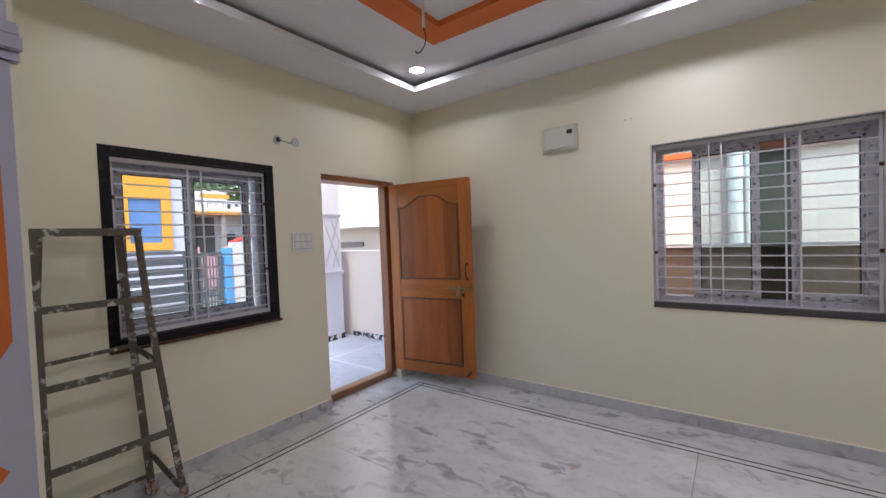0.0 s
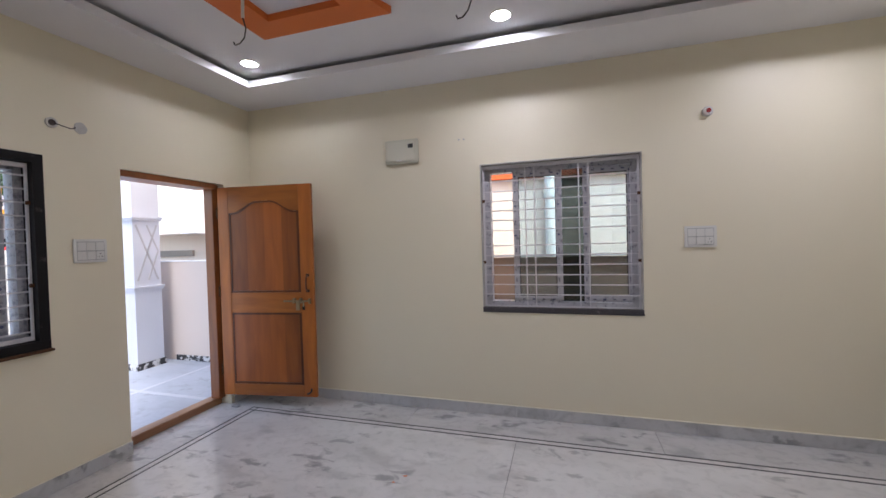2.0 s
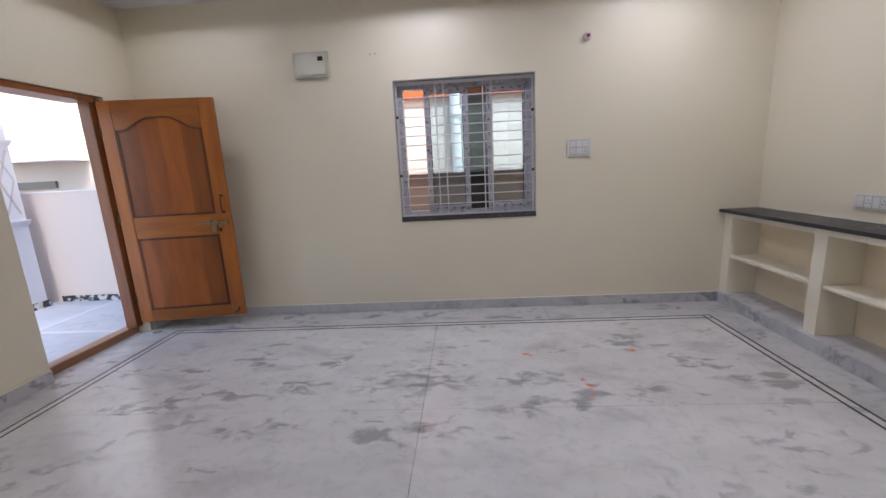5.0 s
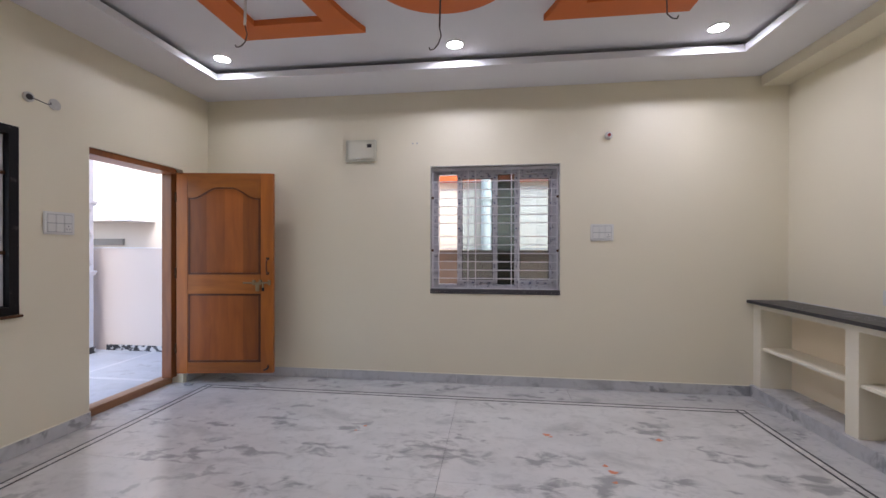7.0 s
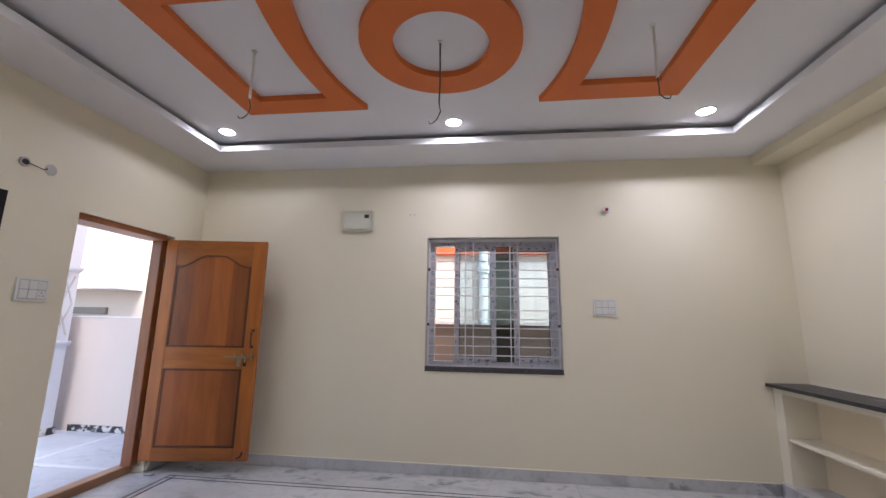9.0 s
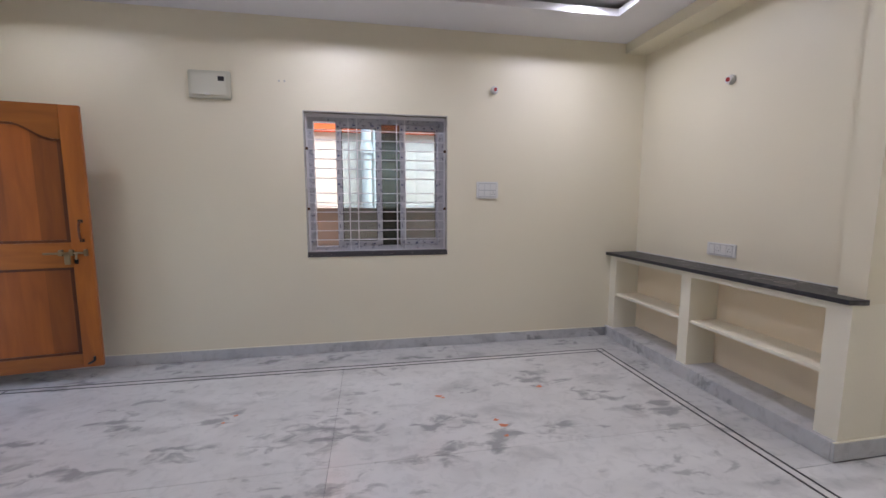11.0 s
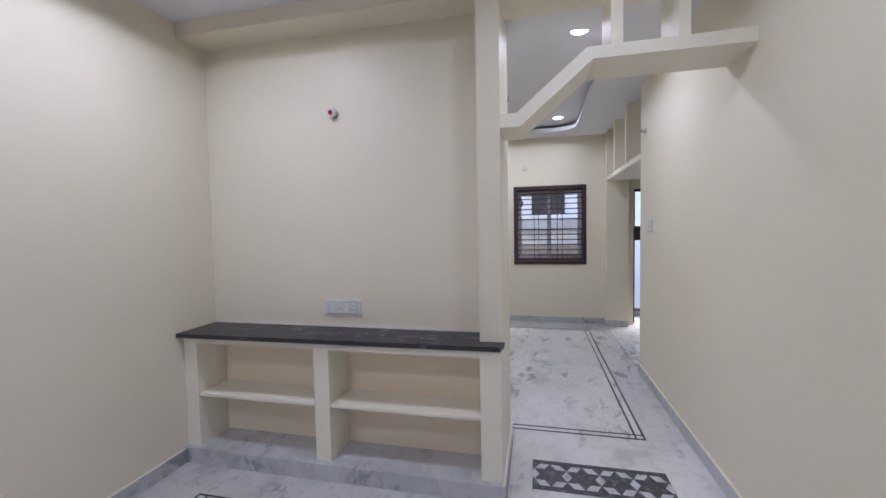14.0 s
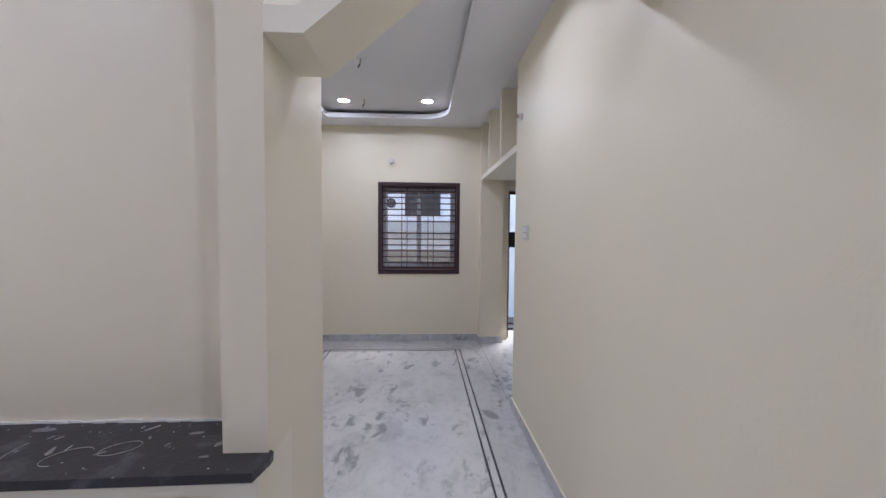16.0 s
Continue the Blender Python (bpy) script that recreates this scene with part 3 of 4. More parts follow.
def window(name, axis, face, out, opening, lining, sashes, darks, grille, rails, uprights, print_marks, label, upvc, sill_depth=0.02, lining_w=0.022, mesh_glass=None, sill_mat=None, F=0.045, thick=0.0045):
    """A sliding window in a stone-lined opening with an iron grille on the room side."""
    u0, u1, z0, z1 = opening
    put = on_wall(axis, face, out)
    centre = ((u0 + u1) / 2, face, z0) if axis == "y" else (face, (u0 + u1) / 2, z0)
    w = thing(name, centre, label, "window", kind="structure")
    L = lining_w
    for row in ((u0, u1, -0.004, 0.21, z1 - L, z1), (u0, u0 + L, -0.004, 0.21, z0 + L, z1 - L), (u1 - L, u1, -0.004, 0.21, z0 + L, z1 - L)):
        part("lining", boxes(put(*row)), lining, w)
    part("lining", boxes(put(u0, u1, -0.006, 0.21, z0 + 0.001, z0 + max(L, 0.03))), sill_mat if sill_mat is GRANITE_DARK else lining, w)
    part("window_sill", boxes(put(u0 - 0.002, u1 + 0.004, -sill_depth, 0.0, z0 - 0.016, z0 + 0.0005), bevel=0.003), sill_mat or lining, w)
    a0, a1, b0, b1 = u0 + L, u1 - L, z0 + L, z1 - L
    part("window_frame", boxes(put(a0, a1, 0.10, 0.19, b1 - F, b1), put(a0, a1, 0.10, 0.19, b0, b0 + F),
                               put(a0, a0 + F, 0.10, 0.19, b0 + F, b1 - F), put(a1 - F, a1, 0.10, 0.19, b0 + F, b1 - F)), upvc, w)
    for s0, s1, d in sashes:
        st, lo, hi = 0.05, b0 + F, b1 - F
        sash = part("sash", boxes(put(s0, s1, d, d + 0.03, hi - st, hi), put(s0, s1, d, d + 0.03, lo, lo + st),
                                  put(s0, s0 + st, d, d + 0.03, lo + st, hi - st), put(s1 - st, s1, d, d + 0.03, lo + st, hi - st)), upvc, w)
        k0, k1, z2, z3 = s0 + st - 0.001, s1 - st + 0.001, lo + st - 0.001, hi - st + 0.001
        part("gasket", boxes(put(k0, k1, d - 0.0015, d + 0.010, z3 - 0.006, z3), put(k0, k1, d - 0.0015, d + 0.010, z2, z2 + 0.006),
                             put(k0, k0 + 0.006, d - 0.0015, d + 0.010, z2 + 0.006, z3 - 0.006), put(k1 - 0.006, k1, d - 0.0015, d + 0.010, z2 + 0.006, z3 - 0.006)), BLACK, sash, "black rubber glazing gasket")
        pane = part("pane", boxes(put(s0 + st - 0.002, s1 - st + 0.002, d + 0.012, d + 0.017, lo + st - 0.002, hi - st + 0.002)), mesh_glass or GLASS, sash, "tinted glass pane")
        pane.visible_shadow = False
        if print_marks:
            bm, bm2 = bmesh.new(), bmesh.new()
            for e in (s0 + 0.02, s1 - 0.03):
                for k in range(9):
                    z = lo + 0.06 + k * (hi - lo - 0.1) / 8
                    q = put(e, e, d - 0.001, d + 0.001, z - 0.03, z + 0.03)
                    if k % 2:
                        box(bm2, *put(e - 0.005, e + 0.005, d - 0.001, d + 0.001, z - 0.018, z + 0.018))
                    else:
                        rod(bm, (q[0], q[2], z), (q[1] if axis == "x" else q[0], q[3] if axis == "y" else q[2], z), 0.010, sides=9)
            for k in range(4):
                e = s0 + 0.08 + k * (s1 - s0 - 0.16) / 3
                for z in (lo + 0.02, hi - 0.025):
                    box(bm if k % 2 else bm2, *put(e - 0.012, e + 0.012, d - 0.001, d + 0.001, z - 0.006, z + 0.006))
            part("film_print", bm, PRINT, sash, "blue print on the protective film")
            part("film_print", bm2, PRINT_GREY, sash, "grey print on the protective film")
    for s0, s1, d in darks:
        pane = part("pane", boxes(put(s0, s1, d, d + 0.005, b0 + F, b1 - F)), GLASS_DARK, w, "dark overlapped glass pane")
        pane.visible_shadow = False
    # grille
    g = part("grille_frame", boxes(put(a0 + 0.004, a1 - 0.004, 0.035, 0.043, b1 - 0.034, b1 - 0.006), put(a0 + 0.004, a1 - 0.004, 0.035, 0.043, b0 + 0.006, b0 + 0.034),
                                   put(a0 + 0.004, a0 + 0.020, 0.035, 0.043, b0 + 0.034, b1 - 0.034), put(a1 - 0.020, a1 - 0.004, 0.035, 0.043, b0 + 0.034, b1 - 0.034)), grille, w)
    for z in rails:
        part("grille_bar", boxes(put(a0 + 0.006, a1 - 0.006, 0.043, 0.052, z - thick, z + thick)), grille, g)
    for u in uprights:
        part("grille_bar", boxes(put(u - 0.005, u + 0.005, 0.033, 0.043, b0 + 0.034, b1 - 0.034)), grille, g)
    for u in (a0 + 0.004, a1 - 0.004):
        for z in (z0 + 0.33 * (z1 - z0), z0 + 0.75 * (z1 - z0)):
            part("fixing", boxes(put(u - 0.018, u + 0.018, 0.024, 0.036, z - 0.012, z + 0.012), bevel=0.002), RUST, g, "rusty iron fixing lug")
    return w


def bar_heights(low, high, n, gap_after, wide):
    """n heights from low to high with one wider gap."""
    step = (high - low) / (n - 1 + wide - 1)
    out, z = [], low
    for k in range(n):
        out.append(z)
        z += step * (wide if k == gap_after else 1)
    return out


window("window_1", "y", N, 1, NW, REVEAL, ((-0.215, 0.195, 0.105), (0.365, 0.755, 0.145)), ((0.195, 0.365, 0.15),), STEEL_WHITE,
       bar_heights(1.046, 2.025, 12, 5, 1.6), (-0.10, -0.025, 0.33, 0.405), True,
       "sliding window with white iron grille and dark stone sill", UPVC, 0.007, 0.008, None, GRANITE_DARK, 0.06)
window("window_2", "x", W, -1, WW, GRANITE_SILL, ((0.90, 1.345, 0.105), (1.325, 1.775, 0.145)), (), STEEL_WHITE,
       bar_heights(1.03, 2.0, 12, 5, 1.6), (1.30, 1.385), True,
       "sliding window with white iron grille and black granite lining", UPVC_DARK, 0.035, 0.055, GLASS_CLEAR, RUST)
window("window_3", "x", FAR, 1, FW, GRANITE_RED, ((0.63, 1.15, 0.105), (1.10, 1.62, 0.145)), (), STEEL_MAROON,
       bar_heights(1.08, 2.067, 12, 5, 1.95), (0.924, 0.999, 1.289, 1.361), False,
       "barred window with maroon iron grille and dark lining", UPVC_DARK, 0.012, 0.045, GLASS_CLEAR, thick=0.008)

# ---- entrance ----
door = thing("door_1", (W, 3.25, 0), "open teak panelled entrance door in a wooden casing", "door", kind="structure")
casing = part("door_casing", boxes((-3.09, -2.985, 3.225, DO[1] - 0.001, 0.066, DO[2] - 0.001), bevel=0.004), TEAK_FRAME, door)
part("head", boxes((-3.14, W - 0.012, DO[0] + 0.002, 3.225, 2.075, DO[2] - 0.001), bevel=0.004), TEAK_FRAME, door)
part("jamb", boxes((-3.14, -3.03, DO[0] + 0.002, 2.42, 0.066, 2.075)), TEAK_FRAME, door)
part("threshold", boxes((-3.14, -3.03, DO[0] + 0.002, DO[1] - 0.002, -0.002, 0.065), bevel=0.006), TEAK_SILL, door, "worn wooden threshold")

leaf_w, leaf_t, z_lo, z_hi = 0.95, 0.036, 0.105, 2.09
hinge = Vector((-2.955, 3.252, 0))
turn = math.atan2(3.392 - 3.252, -2.018 + 2.955)
leaf_m = Matrix.Translation(hinge) @ Matrix.Rotation(turn, 4, "Z")


def leaf_part(name, bm, mat, parent, label=""):
    bm.transform(leaf_m)
    return part(name, bm, mat, parent, label)


def crown(u):
    """Height of the upper panel's arched head across it, u from 0 to 1."""
    v = min(1.0, max(0.0, (min(u, 1 - u) - 0.06) / 0.34))
    return 1.845 + 0.105 * (v * v * (3 - 2 * v))


P0, P1 = 0.112, 0.95 - 0.125
for x0, x1 in ((0, P0), (P1, leaf_w)):
    leaf_part("stile", boxes((x0, x1, 0, leaf_t, z_lo, z_hi), bevel=0.004), TEAK_UP, door)
leaf_part("rail", boxes((P0, P1, 0.0005, leaf_t, z_lo, 0.215), bevel=0.003), TEAK_ACROSS, door)
leaf_part("rail", boxes((P0, P1, 0.0005, leaf_t, 0.895, 1.085), bevel=0.003), TEAK_ACROSS, door)
us = [k / 24 for k in range(25)]
leaf_part("rail", prism([(P0, z_hi)] + [(P0 + u * (P1 - P0), crown(u)) for u in us] + [(P1, z_hi)], 0.0005, leaf_t - 0.0005, "y"), TEAK_ACROSS, door)
for n_b in range(4):
    x0, x1 = P0 + n_b * (P1 - P0) / 4, P0 + (n_b + 1) * (P1 - P0) / 4
    leaf_part("panel_board", boxes((x0, x1, 0.011, 0.026, 0.20, 0.905)), TEAK_PANEL, door)
    leaf_part("panel_board", boxes((x0, x1, 0.011, 0.026, 1.07, 1.97)), TEAK_PANEL, door)
for a, b in (((P0, 0.215), (P1, 0.215)), ((P0, 0.895), (P1, 0.895)), ((P0, 0.215), (P0, 0.895)), ((P1, 0.215), (P1, 0.895)),
             ((P0, 1.085), (P1, 1.085)), ((P0, 1.085), (P0, 1.845)), ((P1, 1.085), (P1, 1.845))):
    bm = bmesh.new()
    wide = 0.014 if a[0] == b[0] and a[0] == P0 else 0.022
    rodlike = 0.008
    ox = 0.009 if a[0] == b[0] == P0 else (-0.013 if a[0] == b[0] == P1 else 0)
    oz = 0.008 if a[1] == b[1] and a[1] in (0.215, 1.085) else (-0.008 if a[1] == b[1] else 0)
    bar(bm, (a[0] + ox, 0.009, a[1] + oz), (b[0] + ox, 0.009, b[1] + oz), wide, rodlike, (1, 0, 0) if a[0] == b[0] else (0, 0, 1))
    leaf_part("moulding", bm, TEAK_DARK, door)
bm = bmesh.new()
for u, v in zip(us, us[1:]):
    bar(bm, (P0 + u * (P1 - P0), 0.009, crown(u) - 0.008), (P0 + v * (P1 - P0), 0.009, crown(v) - 0.008), 0.016, 0.008, (0, 0, 1))
leaf_part("moulding", bm, TEAK_DARK, door)
# furniture of the door
lock = leaf_part("latch", rods(((0.660, -0.018, 1.005), (0.920, -0.018, 1.005), 0.008), ((0.860, -0.02, 1.005), (0.860, -0.03, 0.955), 0.006)), BRASS, door, "dull brass sliding latch")
leaf_part("latch_staple", boxes((0.750, 0.775, -0.026, 0.002, 0.985, 1.03), (0.815, 0.840, -0.026, 0.002, 0.985, 1.03), (0.905, 0.925, -0.026, 0.002, 0.98, 1.03), bevel=0.003), BRASS, door)
leaf_part("hasp", boxes((0.785, 0.825, -0.03, -0.022, 0.92, 1.0), bevel=0.004), BRASS, door, "dull brass hasp")
leaf_part("keyhole_plate", boxes((0.835, 0.860, -0.002, 0.001, 0.92, 0.96)), BLACK, door)
leaf_part("pull_handle", tube([(0.895, 0.0, 1.10), (0.895, -0.03, 1.115), (0.895, -0.036, 1.17), (0.895, -0.03, 1.225), (0.895, 0.0, 1.24)], 0.008), TEAK_DARK, door, "dark bronze pull handle")
leaf_part("handle_rose", boxes((0.880, 0.910, -0.004, 0.001, 1.085, 1.11), (0.880, 0.910, -0.004, 0.001, 1.23, 1.255)), BLACK, door)
leaf_part("floor_bolt", tube([(0.860, -0.008, 0.135), (0.890, -0.014, 0.15), (0.905, -0.014, 0.165), (0.905, -0.014, 0.19)], 0.008), BLACK, door, "black floor bolt")
for z in (0.35, 1.1, 1.85):
    leaf_part("hinge", boxes((-0.012, 0.004, -0.006, 0.02, z - 0.05, z + 0.05)), RUST, door)
solid("door_wedge", boxes((-2.855, -2.78, 3.225, 3.27, 0.0, 0.018), bevel=0.005), JOINT, "grey mortar wedge under the door leaf", "wedge")

# ---- wall-side console shelf ----
con = thing("console_shelf", (2.65, 2.6, 0), "cream built-in open shelf unit with a marble plinth", "shelf unit")
part("plinth", boxes((2.485, E, PIER_Y, N - 0.001, 0.0, 0.105), bevel=0.003), MARBLE_BASE, con, "grey marble plinth")
for y0, y1 in ((PIER_Y, 1.65), (2.585, 2.685), (3.55, N - 0.001)):
    part("upright", boxes((2.52, E, y0, y1, 0.105, 0.81)), CREAM_TRIM, con)
part("top_rail", boxes((2.518, E, PIER_Y, N - 0.001, 0.81, 0.854)), CREAM_TRIM, con)
for y0, y1 in ((1.65, 2.585), (2.685, 3.55)):
    part("shelf", boxes((2.53, E, y0, y1, 0.443, 0.467), bevel=0.004), CREAM_TRIM, con)
for y0, y1 in ((1.65, 2.585), (2.685, 3.55)):
    part("back_panel", boxes((2.775, E, y0, y1, 0.467, 0.81)), PEACH_BOUNCE, con, "back panel coloured peach cream for the warm bounced light")
    part("back_panel", boxes((2.775, E, y0, y1, 0.105, 0.443)), PEACH_BOUNCE, con, "back panel coloured peach cream for the warm bounced light")
part("end_fill", boxes((2.618, E - 0.001, PIER_Y, 1.559, 0.8542, 0.8820)), CREAM, con)
bm = bmesh.new()
for k in range(48):
    y0 = 1.70 + k * 0.04
    box(bm, E - random.uniform(0.003, 0.012), E + 0.001, y0, y0 + 0.04, 0.8815, 0.885 + random.uniform(0.0, 0.006))
part("caulk", bm, PUTTY_WHITE, con, "uneven white plaster line along the wall")
solid("worktop", prism([(2.462, N - 0.001), (2.500, 1.536), (2.580, 1.518), (2.606, 1.517), (2.616, 1.529), (2.616, 1.56), (E, 1.56), (E, N - 0.001)], 0.855, 0.882),
      GRANITE, "dusty black granite slab with chalk marks on the console", "worktop")
random.seed(4)
for y, x, ry, rx, a0, a1 in ((1.975, 2.639, 0.048, 0.036, 0.2, 6.4), (2.095, 2.60, 0.052, 0.045, -1.2, 3.0), (2.265, 2.64, 0.012, 0.05, 0.6, 2.6)):
    bm = bmesh.new()
    pts = [(x + rx * math.cos(a) - 0.35 * ry * math.sin(a), y + ry * math.sin(a), 0.8832) for a in np.linspace(a0, a1, 26)]
    for a, b in zip(pts, pts[1:]):
        bar(bm, a, b, 0.0012, 0.0008, (0, 0, 1))
        bar(bm, Vector(a) + Vector((0, 0, -0.0006)), Vector(b) + Vector((0, 0, -0.0006)), 0.0014, 0.0005, (1, 0, 0))
    solid("chalk_ring", bm, PUTTY, "faint white ring stain on the granite", "stain", group="granite stains")
for x, y, n, turn_s in ((2.723, 1.80, 0.022, 0.3), (2.665, 1.69, 0.030, 1.1), (2.585, 1.706, 0.014, 0.2), (2.63, 2.165, 0.026, 1.9), (2.615, 2.015, 0.016, 0.8), (2.70, 1.93, 0.012, 2.2), (2.76, 2.30, 0.035, 0.15), (2.655, 1.85, 0.012, 1.4)):
    outline = [(x + n * (1 + 0.4 * random.random()) * math.cos(a) * math.cos(turn_s) * 0.3 - n * math.sin(a) * math.sin(turn_s), y + n * math.sin(a) * math.cos(turn_s) + n * 0.3 * math.cos(a) * (0.6 + random.random())) for a in np.linspace(0, 2 * math.pi, 15, endpoint=False)]
    solid("chalk_smear", prism(outline, 0.8815, 0.8826), SMEAR, "thin grey plaster smear on the granite", "stain", group="granite smears")
bm = bmesh.new()
for k in range(95):
    x, y, r = random.uniform(2.49, 2.79), random.uniform(1.55, 3.4), random.uniform(0.0008, 0.0034)
    if x > 2.58 and y < 1.69:
        continue
    rod(bm, (x, y, 0.8815), (x, y, 0.8828), r, r * 0.7, 7)
for k in range(16):
    x, y = random.uniform(2.56, 2.78), random.uniform(1.75, 2.9)
    a = random.uniform(-1.5, 1.5)
    n = random.uniform(0.01, 0.045)
    bar(bm, (x, y, 0.8822), (x + n * math.sin(a), y + n * math.cos(a), 0.8822), random.uniform(0.002, 0.006), 0.0008, (1, 0, 0))
solid("paint_drips", bm, INLAY_WHITE, "white paint drips scattered on the granite", "paint drips", "stuff")


# ---- switches, boxes, pipe ends ----
def switch_board(axis, face, out, u, z, w, h, cols, rows, name="switch_board", sockets=(), flip=1):
    """A modular switch plate: u, z is its middle; out points into the wall."""
    put = on_wall(axis, face, out)
    at = (u, face, z) if axis == "y" else (face, u, z)
    s = thing(name, at, "white plastic modular switch board on the cream wall", "switch board", "switch boards")
    bm = boxes(put(u - w / 2, u + w / 2, -0.012, 0.0, z - h / 2, z + h / 2), bevel=0.004)
    part("plate", bm, PLASTIC, s)
    iw, ih = w * 0.80, h * 0.78
    part("seam", boxes(put(u - iw / 2 - 0.002, u + iw / 2 + 0.002, -0.0126, -0.010, z - ih / 2 - 0.002, z + ih / 2 + 0.002)), PLASTIC_GAP, s)
    for r in range(rows):
        for c in range(cols):
            cu, cz = u + flip * (-iw / 2 + (c + 0.5) * iw / cols), z + ih / 2 - (r + 0.5) * ih / rows
            a, b = iw / cols / 2 - 0.0018, ih / rows / 2 - 0.0035
            key = part("rocker", boxes(put(cu - a, cu + a, -0.0165, -0.010, cz - b, cz + b), bevel=0.002), PLASTIC, s)
            if (r, c) in sockets:
                for du, dz in ((0, 0.012), (-0.010, -0.008), (0.010, -0.008)):
                    part("pin_hole", boxes(put(cu + du - 0.003, cu + du + 0.003, -0.0172, -0.016, cz + dz - 0.003, cz + dz + 0.003)), BLACK, key)
    return s


switch_board("y", N, 1, 1.183, 1.503, 0.212, 0.16, 3, 2, sockets=((1, 2),))
switch_board("x", W, -1, 2.146, 1.523, 0.205, 0.16, 3, 2, sockets=((1, 2),))
switch_board("x", E, 1, 2.62, 1.015, 0.265, 0.105, 4, 1, sockets=((0, 1), (0, 3)), flip=-1)
switch_board("y", S, -1, 4.43, 1.525, 0.145, 0.12, 1, 2)

db = thing("distribution_box", (-1.215, N, 2.345), "ivory plastic electrical distribution box with a black breaker window", "electrical box")
part("casing", boxes((-1.358, -1.036, N - 0.028, N, 2.235, 2.458), bevel=0.008), IVORY_SHADE, db)
lid = part("lid", boxes((-1.334, -1.060, N - 0.036, N - 0.026, 2.258, 2.436), bevel=0.006), IVORY, db)
part("breaker_window", boxes((-1.128, -1.080, N - 0.0375, N - 0.035, 2.375, 2.412)), BLACK, lid, "black breaker window")
part("latch", boxes((-1.24, -1.19, N - 0.04, N - 0.036, 2.262, 2.27)), PLASTIC, lid)


def pipe_end(axis, face, out, u, z, core, r=0.029):
    """A cut conduit sticking out of the wall."""
    def at(d):
        return (u, face - out * d, z) if axis == "y" else (face - out * d, u, z)
    p = thing("conduit_end", at(0), "short cut conduit end sticking out of the wall", "conduit", "wall conduit ends")
    part("collar", rods((at(-0.002), at(0.012), r * 1.25), sides=18), PUTTY, p)
    part("sleeve", rods((at(0.0), at(0.036), r), sides=18), PIPE, p)
    part("core", rods((at(0.03), at(0.042), r * 0.55), sides=14), core, p, "coloured pipe end")


pipe_end("y", N, 1, 1.24, 2.425, RED)
pipe_end("x", E, 1, 2.65, 2.315, RED)
pipe_end("x", FAR, 1, 1.50, 2.47, PIPE)
pipe_end("y", S, -1, 4.62, 2.45, RED, 0.02)

lead = thing("lamp_lead", (W, 1.956, 2.35), "round wall box with a loose wire and a putty patch", "wall box")
part("box", rods(((W - 0.002, 1.956, 2.352), (W + 0.014, 1.956, 2.352), 0.032), sides=18), PUTTY, lead)
part("core", rods(((W + 0.01, 1.956, 2.352), (W + 0.018, 1.956, 2.352), 0.02), sides=14), WIRE, lead)
part("wire", tube([(W + 0.015, 1.956, 2.352), (W + 0.05, 1.99, 2.335), (W + 0.06, 2.03, 2.325), (W + 0.05, 2.06, 2.335), (W + 0.035, 2.07, 2.35)], 0.003), WIRE, lead, "dark loose wire")
bm = bmesh.new()
random.seed(9)
bm = prism([(2.122 + (0.036 + 0.008 * random.random()) * math.cos(a), 2.357 + (0.036 + 0.008 * random.random()) * math.sin(a)) for a in np.linspace(0, 2 * math.pi, 18, endpoint=False)], W - 0.001, W + 0.004, "x")
part("putty_patch", bm, PUTTY, lead, "grey putty patch")
for x in (-0.66, -0.615):
    solid("wall_plug", rods(((x, N + 0.002, 2.41), (x, N - 0.005, 2.41), 0.008)), PUTTY, "small grey plastic wall plug", "wall plug", group="wall plugs")

# ---- iron ladder ----
lad = thing("step_ladder", (-2.75, 0.7, 0), "paint-splashed iron step ladder leaning beside the window", "ladder")
fb, ft, rb, rt = -2.69, -2.715, -2.86, -2.80
yl_t, yr_t, yl_b, yr_b = 0.500, 0.925, 0.485, 1.078


def front(z, side):
    u = 1 - z / 1.62
    return (ft + (fb - ft) * u, (yr_t + (yr_b - yr_t) * u ** 1.25) if side else (yl_t + (yl_b - yl_t) * u), z)


for side in (0, 1):
    bm = bmesh.new()
    zs = [0.03, 0.42, 0.84, 1.23, 1.62]
    for a, b in zip(zs, zs[1:]):
        bar(bm, front(a, side), front(b, side), 0.032, 0.022, (0, 1, 0))
    leg = part("front_leg", bm, IRON, lad)
    x, y, _ = front(0.02, side)
    part("foot", rods(((x, y, 0.0), (x, y, 0.055), 0.026), sides=12), CLOTH, leg, "brown rubber foot")
for z in (0.41, 0.83, 1.225, 1.61):
    bm = bmesh.new()
    bar(bm, front(z, 0), front(z, 1), 0.036, 0.02, (0, 0, 1))
    part("rung", bm, IRON, lad)
for y0, y1 in ((0.86, 0.965), (0.53, 0.43)):
    bm = bmesh.new()
    bar(bm, (rt, y0, 1.60), (rb, y1, 0.02), 0.036, 0.02, (0, 1, 0))
    leg = part("rear_leg", bm, IRON, lad)
    part("foot", boxes((rb - 0.03, rb + 0.045, y1 - 0.035, y1 + 0.03, 0.0, 0.10), bevel=0.02), CLOTH, leg, "rag tied round the foot")
bm = bmesh.new()
bar(bm, (-2.83, 0.47, 0.93), (-2.83, 0.905, 0.945), 0.02, 0.015, (0, 0, 1))
part("rear_rung", bm, IRON, lad)
bm = bmesh.new()
bar(bm, (-2.85, 0.44, 0.13), (-2.85, 0.955, 0.13), 0.02, 0.015, (0, 0, 1))
part("rear_rung", bm, IRON, lad)
